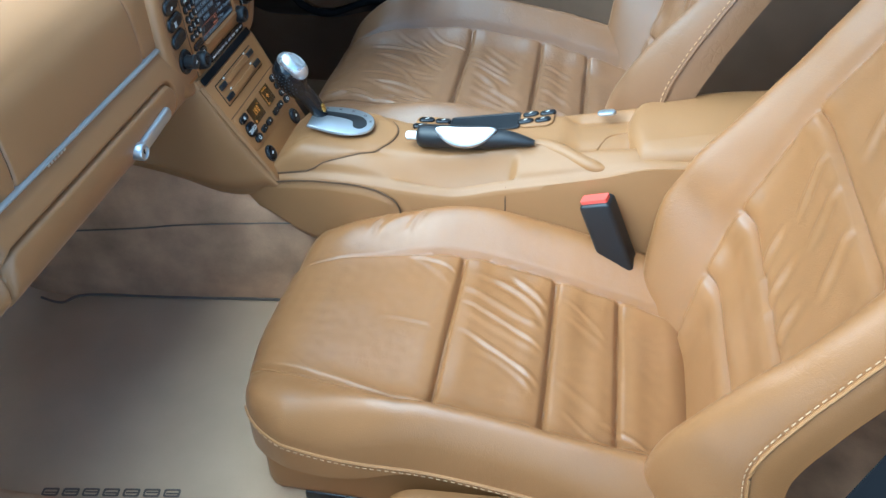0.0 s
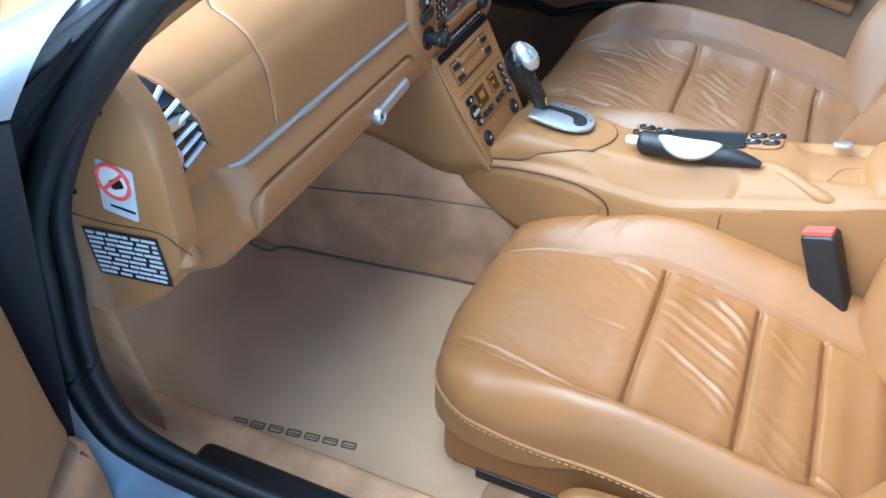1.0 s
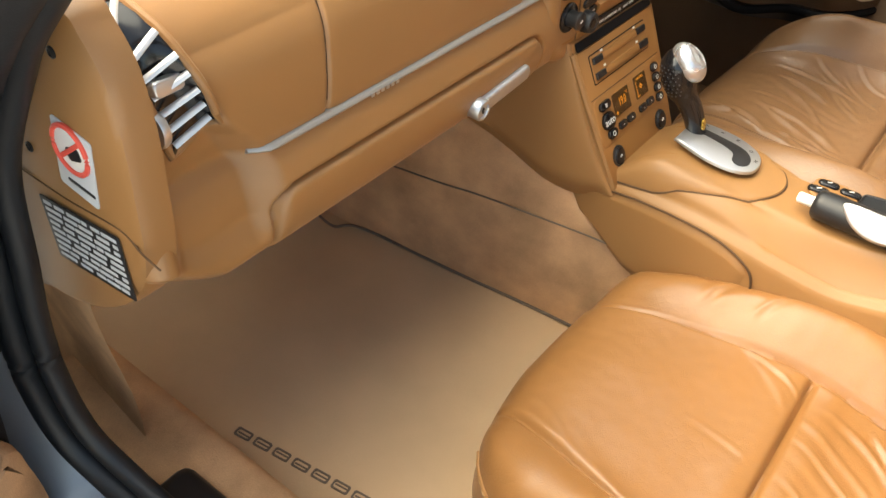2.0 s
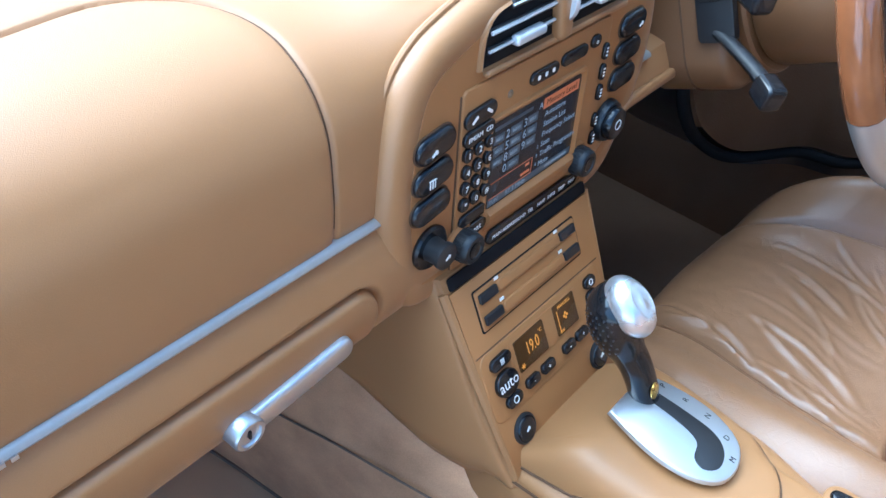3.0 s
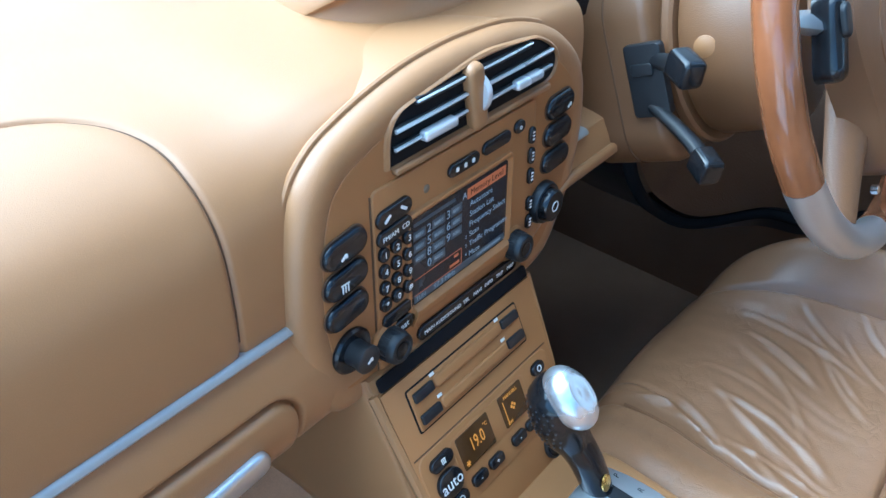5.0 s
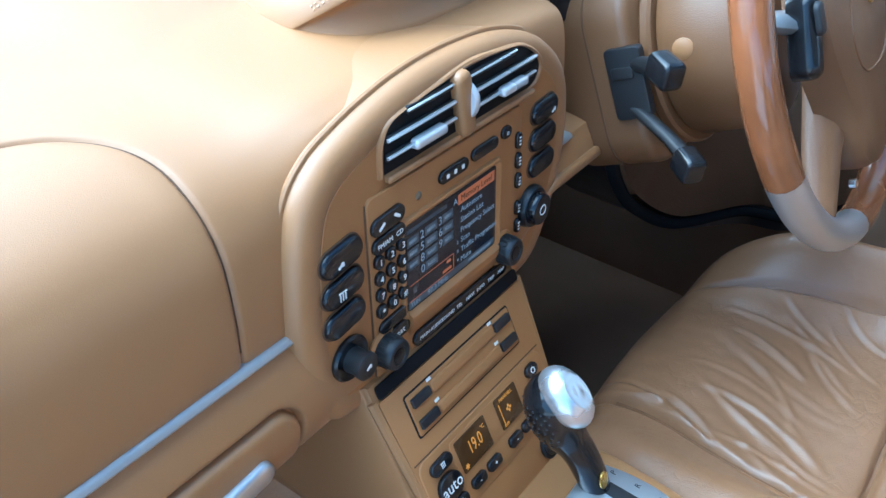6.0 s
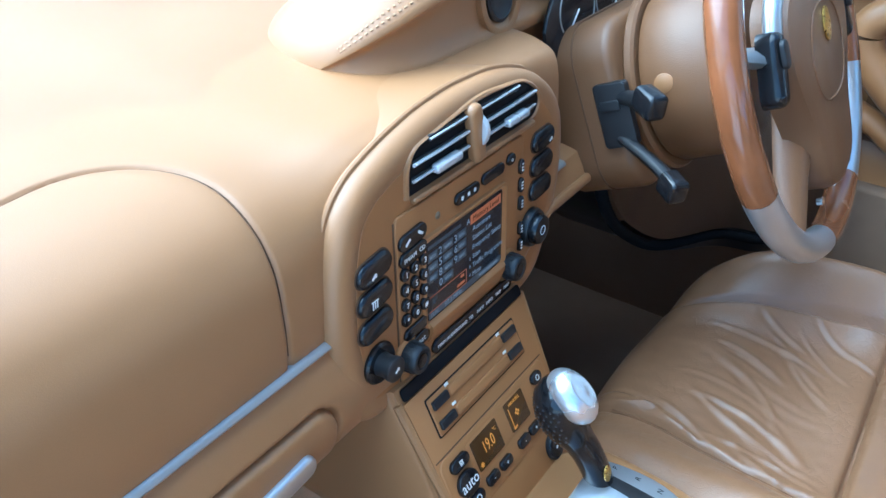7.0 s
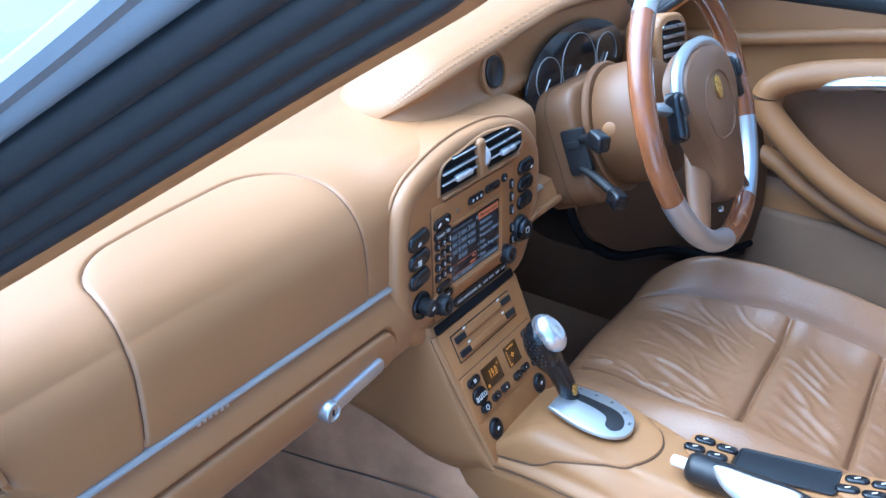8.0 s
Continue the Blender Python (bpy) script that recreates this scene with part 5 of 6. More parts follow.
# ---- lower console face ----
def build_climate():
    bk = thing("stack_gap", "black gap below the radio", "trim", (-0.33, 0.0, 0.40), kind="structure")
    part("gap_filler", box_bm(-0.42, -0.3245, -0.082, 0.098, 0.385, 0.4080, 0.002), M_DEEP, bk)
    cu = thing("cup_holder", "tan folding cup holder front with black slides", "cup holder", G @ Vector((0, -0.016, 0)))
    part("frame_gap", slab(G, 0.1335, 0.0350, 0.002, 0.0016, 0.0004, -0.0008, -0.0163, n=2), M_DEEP, cu)
    part("flap", slab(G, 0.1305, 0.0322, 0.0015, 0.0026, 0.0008, -0.0008, -0.0163, n=3), M_TRIM, cu)
    for v in (-0.0072, -0.0247):
        part("rib", slab(G @ pose(0, 0, 0.0026), 0.0810, 0.0085, 0.003, 0.0024, 0.0014, -0.0008, v, n=4), M_TRIM, cu)
        for u in (-0.0530, 0.0515):
            part("slide", slab(G @ pose(0, 0, 0.0026), 0.0205, 0.0074, 0.001, 0.0026, 0.0008, u, v, n=3), M_BLACK, cu, "black slide")
        for u in (-0.0400, 0.0385):
            part("mark", slab(G @ pose(0, 0, 0.0026), 0.0050, 0.0024, 0.0003, 0.0003, 0.0001, u, v + 0.0065, n=2), M_WHITE, cu)
    cl = thing("climate_control", "tan climate control panel with two amber displays", "climate control", G @ Vector((0, -0.080, 0)))
    part("faceplate", slab(G, 0.163, 0.0590, 0.009, 0.0022, 0.001, 0.0005, -0.0775, n=5), M_TRIM, cl)
    H_ = G @ pose(0, 0, 0.0022)
    part("display_recess", slab(H_, 0.0930, 0.0310, 0.003, 0.0005, 0.0002, -0.0005, -0.0685, n=3), M_TRIM, cl)
    d1 = part("display", slab(H_, 0.0385, 0.0270, 0.0015, 0.0012, 0.0004, -0.0235, -0.0690, n=3), M_LCD, cl, "amber temperature display")
    d2 = part("display", slab(H_, 0.0300, 0.0270, 0.0015, 0.0012, 0.0004, 0.0255, -0.0680, n=3), M_LCD, cl, "amber fan display")
    D1 = H_ @ pose(-0.0235, -0.0690, 0.0013)
    D2 = H_ @ pose(0.0255, -0.0680, 0.0013)
    part("digits", text_bm("19.0", 0.0130, D1 @ pose(0.0015, 0.0005, 0) @ Matrix.Diagonal((0.78, 1.15, 1, 1)), 0.0001), M_AMBER, d1, smooth=False)
    part("digits", text_bm("\u00b0C", 0.0044, D1 @ pose(0.0135, 0.0065, 0), 0.0001), M_AMBER, d1, smooth=False)
    for k in range(3):
        part("digits", slab(D1, 0.0050, 0.0009, 0.0003, 0.0002, 0.0001, -0.0145, -0.0095, 60 * k, n=1), M_AMBER, d1)
    for k in range(4):
        part("digits", slab(D2, 0.0024, 0.0024, 0.0010, 0.0002, 0.0001, -0.0010 + 0.0020 * math.cos(k * math.pi / 2), -0.0005 + 0.0020 * math.sin(k * math.pi / 2), n=2), M_AMBER, d2)
    part("digits", text_bm("MANUELL", 0.0040, D2 @ pose(0.0, 0.0098, 0), 0.0001), M_AMBER, d2, smooth=False)
    part("digits", slab(D2, 0.0009, 0.0190, 0.0003, 0.0002, 0.0001, -0.0110, -0.0015, n=2), M_AMBER, d2)
    part("digits", text_bm("OFF", 0.0036, D2 @ pose(-0.0090, -0.0110, 0), 0.0001), M_AMBER, d2, smooth=False)
    b = key(cl, H_, -0.0607, -0.0597, 0.0240, 0.0105, 0.0034, turn=2, name="defrost_button")
    icon_lines(b, H_ @ pose(0, 0, 0.0035), -0.0607, -0.0602, 0.0030, "waves")
    key(cl, H_, -0.0605, -0.0787, 0.0255, 0.0205, 0.0040, r=0.0102, mark="auto", name="auto_button")
    b = key(cl, H_, -0.0575, -0.0955, 0.0190, 0.0105, 0.0034, turn=2)
    icon_lines(b, H_ @ pose(0, 0, 0.0035), -0.0575, -0.0955, 0.0028, "ring")
    for u, v, t in ((-0.0325, -0.0945, "-"), (-0.0115, -0.0945, "+"), (0.0190, -0.0945, "-"), (0.0385, -0.0940, "+")):
        key(cl, H_, u, v, 0.0170, 0.0088, 0.0034, turn=1, mark=t, r=0.0032)
    for k in range(4):
        u, v = 0.0640 - 0.0004 * k, -0.0590 - 0.0128 * k
        b = key(cl, H_, u, v, 0.0160, 0.0104, 0.0034, turn=4)
        icon_lines(b, H_ @ pose(0, 0, 0.0035), u, v, 0.0024, "ring")
    for u, v in ((-0.0540, -0.1255), (0.0560, -0.1255)):
        sw = thing("seat_heater_switch", "round black seat heater switch", "switch", G @ Vector((u, v, 0)), "seat heater switches")
        part("collar", lathe(G @ pose(u, v, 0.001), [(0.0128, 0), (0.0128, 0.0018), (0.0112, 0.0030), (0.0104, 0.0022)], 28), M_BLACK, sw)
        part("rocker", slab(G, 0.0208, 0.0208, 0.0103, 0.0052, 0.0024, u, v, n=8), M_GLOSS, sw)
        icon_lines(sw, G @ pose(0, 0, 0.0053), u, v, 0.0040, "fan")


build_climate()


# ---- gear selector ----
TOPM = plane_at((0, 0, 0), (0, 1, 0), (1, 0, 0))


def build_gear():
    g = thing("gear_selector", "silver gated gear selector with black lever", "gear selector", (-0.15, 0.018, 0.295))
    P = pose(-0.010, -0.003, 0.2995, 0, 3, 0)
    out = [(p.x, p.y) for p in spline([(-0.262, -0.062, 0), (-0.19, -0.063, 0), (-0.13, -0.053, 0), (-0.092, -0.038, 0), (-0.073, -0.014, 0), (-0.069, 0.016, 0), (-0.084, 0.044, 0), (-0.117, 0.064, 0), (-0.17, 0.075, 0), (-0.262, 0.074, 0)], 5)]
    cx, cy = -0.16, 0.006
    def top(x):
        return 0.2945 - 0.0524 * x - 0.046 * sm(-0.196, -0.262, x)
    def plinth_ring(inset, rise, full):
        r = []
        for x, y in out:
            d = math.hypot(x - cx, y - cy)
            k = 1 - inset / d
            px, py = cx + (x - cx) * k, cy + (y - cy) * k
            s = con_surf(px, py) + rise
            r.append(Vector((px, py, s + (max(top(px), s) - s) * full)))
        return r
    part("plinth", loft([plinth_ring(o, r_, f) for o, r_, f in ((0, -0.006, 0), (0, 0.0012, 0), (0.0010, 0.0028, 0.12), (0.004, 0.0036, 0.42), (0.010, 0.0040, 0.78), (0.018, 0.0042, 0.96), (0.028, 0.0042, 1.0), (0.05, 0.0042, 1.0))]), M_CONSOLE, g, "leather-covered plinth")
    part("plinth_seam", tube([Vector((p.x, p.y, p.z)) for p in plinth_ring(-0.0006, 0.0008, 0)], 0.0011, 6), M_SEAM, g)
    Q = P @ pose(0, 0, 0.003)
    part("gate_plate", poly_slab(Q, [(p.x, p.y) for p in spline([(-0.190, -0.012, 0), (-0.150, -0.021, 0), (-0.118, -0.019, 0), (-0.098, -0.006, 0), (-0.094, 0.016, 0), (-0.104, 0.038, 0), (-0.132, 0.050, 0), (-0.165, 0.049, 0), (-0.190, 0.042, 0)], 4)], 0.0045, 0.0030), M_SILVER, g, "satin silver gate plate")
    part("slot", poly_slab(Q, [(p.x, p.y) for p in spline([(-0.186, 0.020, 0), (-0.150, 0.019, 0), (-0.128, 0.013, 0), (-0.122, -0.002, 0), (-0.112, -0.006, 0), (-0.104, 0.004, 0), (-0.108, 0.020, 0), (-0.122, 0.030, 0), (-0.150, 0.032, 0), (-0.186, 0.031, 0)], 4)], 0.0050, 0.0003), M_BLACK, g, "black hooked slot")
    for w, x, y in (("P", -0.172, 0.041), ("R", -0.152, 0.042), ("N", -0.132, 0.041), ("D", -0.112, 0.033), ("M", -0.100, 0.018)):
        part("mark", text_bm(w, 0.0065, Q @ pose(x, y, 0.0047, 0, 0, 90), 0.0001), M_BLACK, g, smooth=False)
    # lever: waisted stem, textured head and silver cap
    LV = Vector((-0.014, 0.008, 0.001))
    ax = [p + LV for p in spline([(-0.168, 0.016, 0.292), (-0.176, 0.012, 0.318), (-0.188, 0.008, 0.342), (-0.203, 0.003, 0.362), (-0.212, 0.000, 0.381), (-0.214, 0.000, 0.396), (-0.213, 0.000, 0.408)], 5)]
    rad = [(0.0, 0.0110), (0.2, 0.0120), (0.4, 0.0134), (0.5, 0.0178), (0.62, 0.0206), (0.75, 0.0208), (0.88, 0.0165), (1.0, 0.0055)]
    lv = part("lever", tube(ax, lambda t: lerp_rows(rad, t)[0], 20, up=(1, 0, 0.4)), M_GLOSS, g, "black grip with textured front")
    C = Matrix.Translation(LV + Vector((-0.2035, 0.0, 0.3965))) @ Matrix.Rotation(radians(38), 4, "Y")
    prof = [(0.0200 * math.sin(a), 0.0160 * math.cos(a)) for a in [math.pi * (1 - k / 16) for k in range(17)]]
    part("cap", lathe(C, [(max(r, 0.0004), z - (0.0022 if r < 0.009 and z > 0 else 0)) for r, z in prof], 28, sx=1.24, sy=0.86), M_CAP, lv, "polished silver cap")
    part("badge", lathe(plane_at(LV + Vector((-0.1675, 0.009, 0.327)), (-0.3, 0, 1)), [(0.0055, 0), (0.0055, 0.0012), (0.0030, 0.0018)], 16, sy=1.3), M_BADGE, lv, "small gold shield badge")
    for i in range(8):
        t = 0.50 + 0.036 * i
        k = int(t * (len(ax) - 1))
        c = ax[k].lerp(ax[k + 1], t * (len(ax) - 1) % 1)
        T = (ax[k + 1] - ax[k]).normalized()
        A = Vector((0, 1, 0)).cross(T).normalized()
        B = T.cross(A)
        r = lerp_rows(rad, t)[0] - 0.0004
        for j in range(9):
            a = radians(150 + 17 * j + 8.5 * (i % 2))
            part("grip_dot", lathe(Matrix.Translation(c + A * (r * math.cos(a)) + B * (r * math.sin(a))), [(0.0004, -0.0010), (0.0011, 0), (0.0004, 0.0010)], 6), M_BLACK, lv)


build_gear()


# ---- handbrake, switches, tray, armrest ----
def build_console_items():
    hb = thing("handbrake", "handbrake with black leather grip and silver shell", "handbrake", (0.04, -0.045, 0.28))
    def hbp(x, y, z):
        q = -0.041 + (x + 0.070) * 0.79
        return (q - 0.008, y + 0.020, z + 0.007 + 0.17 * (q + 0.041))
    A = [hbp(*p) for p in ((-0.046, -0.038, 0.306), (0.0, -0.041, 0.3035), (0.06, -0.045, 0.300), (0.115, -0.050, 0.298), (0.165, -0.054, 0.291))]
    part("grip", tube(spline(A, 8), lambda t: lerp_rows([(0, 0.0135), (0.06, 0.0168), (0.5, 0.0170), (0.75, 0.0125), (1, 0.004)], t)[0], 16), M_BLACK, hb, "black leather grip")
    SH = plane_at(Vector(hbp(0.043, -0.044, 0.3015)) + 0.0150 * Vector((0, -0.80, 0.60)), (-0.06, 0.60, 0.80), (1, -0.06, 0.11))
    half = spline([(-0.042, 0.0115, 0), (0, 0.0125, 0), (0.042, 0.0115, 0), (0.036, -0.002, 0), (0.020, -0.0125, 0), (0, -0.0165, 0), (-0.020, -0.0135, 0), (-0.036, -0.003, 0)], 5, closed=True)
    part("shell", poly_slab(SH, [(p.x, p.y) for p in half], 0.0040, 0.0034, -0.012), M_CAP, hb, "pale silver half-oval shell")
    part("button", tube([hbp(*p) for p in ((-0.070, -0.0365, 0.3070), (-0.068, -0.0366, 0.3069), (-0.046, -0.038, 0.306))], lambda t: 0.0045 if t < 0.1 else 0.0062, 14), M_WHITEP, hb, "white release button")
    for x0, lb in ((-0.022, "four small black seat switches in a tan pad"), (0.134, "four small black window switches in a tan pad")):
        z = con_top(x0) + 0.001
        M = pose(x0, 0.040, z, 0, -math.degrees(math.atan((con_top(x0 + 0.02) - con_top(x0 - 0.02)) / 0.04)), 0)
        sw = thing("switch_pad", lb, "switch", (x0, 0.040, z), "console switches")
        part("pad", slab(M, 0.050, 0.044, 0.012, 0.0030, 0.0015), M_CONSOLE, sw)
        for i in (-1, 1):
            for j in (-1, 1):
                part("rocker", slab(M @ pose(0, 0, 0.002), 0.0240, 0.0120, 0.0060, 0.0045, 0.0028, 0.0125 * i + 0.003 * j, 0.0095 * j, 8, n=6), M_GLOSS, sw)
                part("mark", slab(M @ pose(0, 0, 0.0066), 0.0060, 0.0016, 0.0005, 0.0003, 0.0001, 0.0125 * i + 0.003 * j, 0.0095 * j, 35, n=2), M_WHITE, sw)
    x0 = 0.058
    M = pose(x0, 0.040, con_top(x0) + 0.0015, 0, -10.5, 0)
    tr = thing("rubber_tray", "dark grey rubber tray mat in the console", "tray mat", (x0, 0.040, con_top(x0)))
    part("mat", slab(M, 0.102, 0.040, 0.003, 0.0030, 0.0010), M_RUBBER, tr)
    part("rim", tube([M @ Vector((x, y, 0.003)) for x, y in rr(0.104, 0.042, 0.004, 3)], 0.0016, 6, closed=True), M_BLACK, tr)
    lk = thing("lid_latch", "oval silver latch button before the armrest", "latch", (0.232, 0.040, con_top(0.232)))
    part("button", slab(pose(0.232, 0.040, con_top(0.232) + 0.001, 0, -10, 0), 0.026, 0.014, 0.007, 0.004, 0.002, n=6), M_SILVER, lk)
    ar = thing("armrest_lid", "padded tan leather armrest lid on the console", "armrest", (0.40, 0.02, 0.32))
    def T(x, y):
        return 0.010 + 0.010 * bump1(y, 0.0, 0.06) + 0.012 * sm(0.0, 0.14, x) - 0.0028 * math.exp(-((abs(y) - 0.062) / 0.003) ** 2)
    part("pad", padded(T, pose(0.262, 0.006, 0.336, 0, -7, 0), 0.0, 0.34, -0.080, 0.080, 0.024, 0.02, 40, 40, 0.35), M_CONSOLE, ar)
    part("hinge", box_bm(0.30, 0.56, -0.065, 0.075, 0.318, 0.350, 0.006), M_CONSOLE, ar)
    # side pocket seam and knee pad on the flanks
    bm = tube(spline([(0.106, -0.0815, 0.17), (0.105, -0.0815, 0.22), (0.104, -0.0800, 0.262), (0.1035, -0.0755, 0.280)], 6), 0.0012, 6)
    part("seam", bm, M_SEAM, CONSOLE)
    ridge = [(x, y, con_surf(x, y) - 0.0070) for x, y in ((0.112, -0.010), (0.126, -0.015), (0.148, -0.022), (0.170, -0.033), (0.210, -0.056), (0.228, -0.063), (0.240, -0.064))]
    part("brake_ridge", tube(spline(ridge, 6), lambda t: 0.0105 * max(0.08, 1 - (2 * t - 1) ** 4), 14), M_CONSOLE, CONSOLE, "leather ridge behind the handbrake")
    lip = [(x, y, con_surf(x, y) + 0.0004) for x, y in ((0.222, -0.030), (0.234, -0.010), (0.248, -0.002), (0.262, 0.000))]
    part("well_lip", tube(spline(lip, 6), 0.0016, 6), M_CONSOLE, CONSOLE)
    kp = [(-0.236, -0.0715, 0.249), (-0.20, -0.0765, 0.258), (-0.15, -0.0805, 0.2635), (-0.10, -0.0825, 0.2625), (-0.065, -0.0845, 0.252), (-0.048, -0.0855, 0.234), (-0.042, -0.0855, 0.19)]
    part("knee_pad_seam", tube(spline(kp, 8), 0.0013, 6), M_SEAM, CONSOLE)
    def kpad(u, v):
        x = -0.290 + 0.240 * u
        top = lerp_rows([(-0.30, 0.235), (-0.236, 0.247), (-0.20, 0.256), (-0.15, 0.2615), (-0.10, 0.2605), (-0.065, 0.250), (-0.05, 0.236)], x)[0]
        bot = 0.200 - 0.050 * sm(0.0, 0.5, u)
        z = bot + (top - bot) * v
        w = lerp_rows([(-0.30, 0.066), (-0.2, 0.080), (-0.05, 0.088), (0.1, 0.086)], x)[0]
        e = min(1 - u, v * 0.6, (1 - v) * 0.6)
        return Vector((x, 0.006 - w - 0.0050 * sm(0, 0.06, e) + 0.001, z))
    part("knee_pad", grid(kpad, 40, 24), M_CONSOLE, CONSOLE, "padded leather knee rest")


build_console_items()


def build_buckle(base, tip, name_label, face):
    b = thing("seat_buckle", name_label, "seat buckle", base, "seat buckles")
    d = (Vector(tip) - Vector(base)).normalized()
    M = plane_at(base, d, face)
    part("strap", slab(M @ pose(0, -0.02, 0), 0.022, 0.11, 0.003, 0.006, 0.001, 0, -0.02), M_BLACK, b)
    part("case", slab(M @ pose(0, 0, -0.012), 0.044, 0.115, 0.006, 0.026, 0.005, 0, 0.030), M_BLACK, b, "black buckle case")
    part("release", slab(M @ pose(0, 0.0885, 0.001) @ pose(0, 0, 0, 90, 0, 0), 0.037, 0.016, 0.002, 0.004, 0.001, 0, 0, base=-0.004), M_RED, b, "red release button")


build_buckle((0.262, -0.105, 0.210), (0.215, -0.098, 0.298), "black passenger seat buckle with red button", (0.9, -0.25, 0.4))
build_buckle((0.225, 0.125, 0.12), (0.190, 0.130, 0.305), "black driver seat buckle with red button", (0.9, -0.25, 0.4))


# ---- dash end: vent, speaker, sticker, plate ----
def build_dash_end():
    v = thing("side_vent", "side air vent with silver slats in the dash end", "air vent", (-0.34, -0.595, 0.54))
    def sk(y, z):
        lo, hi = S_TOP, S_STRIP
        for _ in range(24):
            m = (lo + hi) / 2
            if dash_skin(y, m).z > z:
                lo = m
            else:
                hi = m
        return dash_skin(y, lo)
    def face(u, w):
        y, z = -0.588 + (0.035 - 0.010 * w) * u - 0.014 * w, 0.506 + 0.084 * w + 0.016 * u
        return sk(y, z) + Vector((0.011, 0, 0))
    part("opening", grid(face, 14, 20), M_GLOSS, v, "black vent opening")
    edge = [face(u, 0) for u in np.linspace(0, 1, 8)] + [face(1, w) for w in np.linspace(0.1, 1, 9)] + [face(u, 1) for u in np.linspace(0.9, 0, 8)] + [face(0, w) for w in np.linspace(0.9, 0.1, 9)]
    part("lip", tube(edge, 0.0032, 8, closed=True), M_LEATHER, v)
    for k in range(7):
        w = 0.08 + 0.14 * k
        pts = [face(0.10, w).lerp(face(0.90, w), q) + Vector((0.0024, 0, 0)) for q in (0, 0.33, 0.67, 1)]
        part("slat", tube(pts, 0.0026, 8, flat=0.40, up=(0.5, 0, 1)), M_BRIGHT, v, "silver slat")
    c = face(0.45, 0.5)
    part("tab", slab(plane_at(c + Vector((0.003, 0, 0)), (-0.25, 0, 1)), 0.024, 0.011, 0.004, 0.007, 0.002), M_SILVER, v, "silver direction tab")
    part("thumbwheel", lathe(plane_at(face(0.0, 0.25) + Vector((-0.004, -0.001, 0)), (0, 0, 1), (-1, 0, 0)), [(0.004, -0.003), (0.013, -0.003), (0.014, 0), (0.013, 0.003), (0.004, 0.003)], 24), M_SILVER, v)
    sp = thing("speaker_grille", "small round speaker grille in the dash hollow", "speaker", (-0.36, -0.530, 0.447))
    S = plane_at((-0.3560, -0.5215, 0.447), (0, 0, 1), (0.62, 0.78, 0))
    part("grille", lathe(S, [(0.0215, -0.004), (0.0215, 0.0012), (0.0195, 0.0026), (0.0180, 0.0014), (0.0005, 0.0030)], 28, sx=0.72), M_GRILLE, sp)
    # the end panel stands proud of the dash face, with a rolled rear edge
    EP = plane_at((0, -0.622, 0), (0, 0, 1), (1, 0, 0))
    outline = spline([(-0.520, 0.345, 0), (-0.520, 0.600, 0), (-0.440, 0.623, 0), (-0.372, 0.621, 0), (-0.354, 0.608, 0), (-0.338, 0.584, 0), (-0.330, 0.5435, 0), (-0.328, 0.500, 0), (-0.328, 0.462, 0), (-0.336, 0.425, 0), (-0.365, 0.386, 0), (-0.410, 0.353, 0), (-0.468, 0.334, 0)], 6, closed=True)
    part("end_panel", poly_slab(EP, [(p.x, p.y) for p in outline], 0.0122, 0.010, -0.014), M_LEATHER, DASH, "rounded tan end panel")
    part("end_seam", tube(spline([(-0.470, -0.6342, 0.462), (-0.41, -0.6342, 0.464), (-0.350, -0.6342, 0.471), (-0.330, -0.6338, 0.462), (-0.318, -0.630, 0.452)], 6), 0.0008, 6), M_SEAM, DASH)
    # sticker and plate on the flat end, seen through the door opening
    E = plane_at((0, -0.6343, 0), (0, 0, 1), (1, 0, 0)) @ pose(0.033, 0.013, 0)
    st = thing("warning_sticker", "white warning sticker with a red ring", "sticker", (-0.44, -0.636, 0.49))
    part("backing", slab(E, 0.040, 0.056, 0.003, 0.0008, 0.0002, -0.418, 0.494, -6), M_GREYL, st)
    part("disc", slab(E @ pose(0, 0, 0.0008), 0.038, 0.038, 0.0189, 0.0005, 0.0001, -0.419, 0.504, n=10), M_WHITE, st)
    part("ring", tube([E @ Vector((-0.419 + 0.0175 * math.cos(a), 0.504 + 0.0175 * math.sin(a), 0.0014)) for a in np.linspace(0, 2 * math.pi, 40, endpoint=False)], 0.0020, 6, closed=True), M_RED, st)
    part("bar", slab(E @ pose(0, 0, 0.0013), 0.034, 0.0035, 0.001, 0.0006, 0.0002, -0.419, 0.504, 40), M_RED, st)
    part("bar", slab(E @ pose(0, 0, 0.0013), 0.015, 0.010, 0.003, 0.0005, 0.0002, -0.416, 0.502, 20), M_BLACK, st)
    part("bar", slab(E @ pose(0, 0, 0.0008), 0.028, 0.0028, 0.001, 0.0004, 0.0001, -0.416, 0.475, -3), M_BLACK, st)
    pl = thing("data_plate", "black data plate with rows of pale bars", "plate", (-0.45, -0.637, 0.40))
    E2 = E @ pose(-0.4260, 0.4175, 0.0012, 0, 0, 8)
    part("backing", slab(E2, 0.092, 0.055, 0.0015, 0.0008, 0.0002), M_BLACK, pl)
    rn = random.Random(3)
    for r in range(9):
        x = -0.042
        while x < 0.038:
            w = rn.uniform(0.006, 0.022)
            w = min(w, 0.043 - x)
            part("text_bar", slab(E2 @ pose(0, 0, 0.0008), w, 0.0032, 0.0004, 0.0003, 0.0001, x + w / 2, 0.0230 - 0.0057 * r, n=1), M_GREYL, pl)
            x += w + rn.uniform(0.001, 0.005)
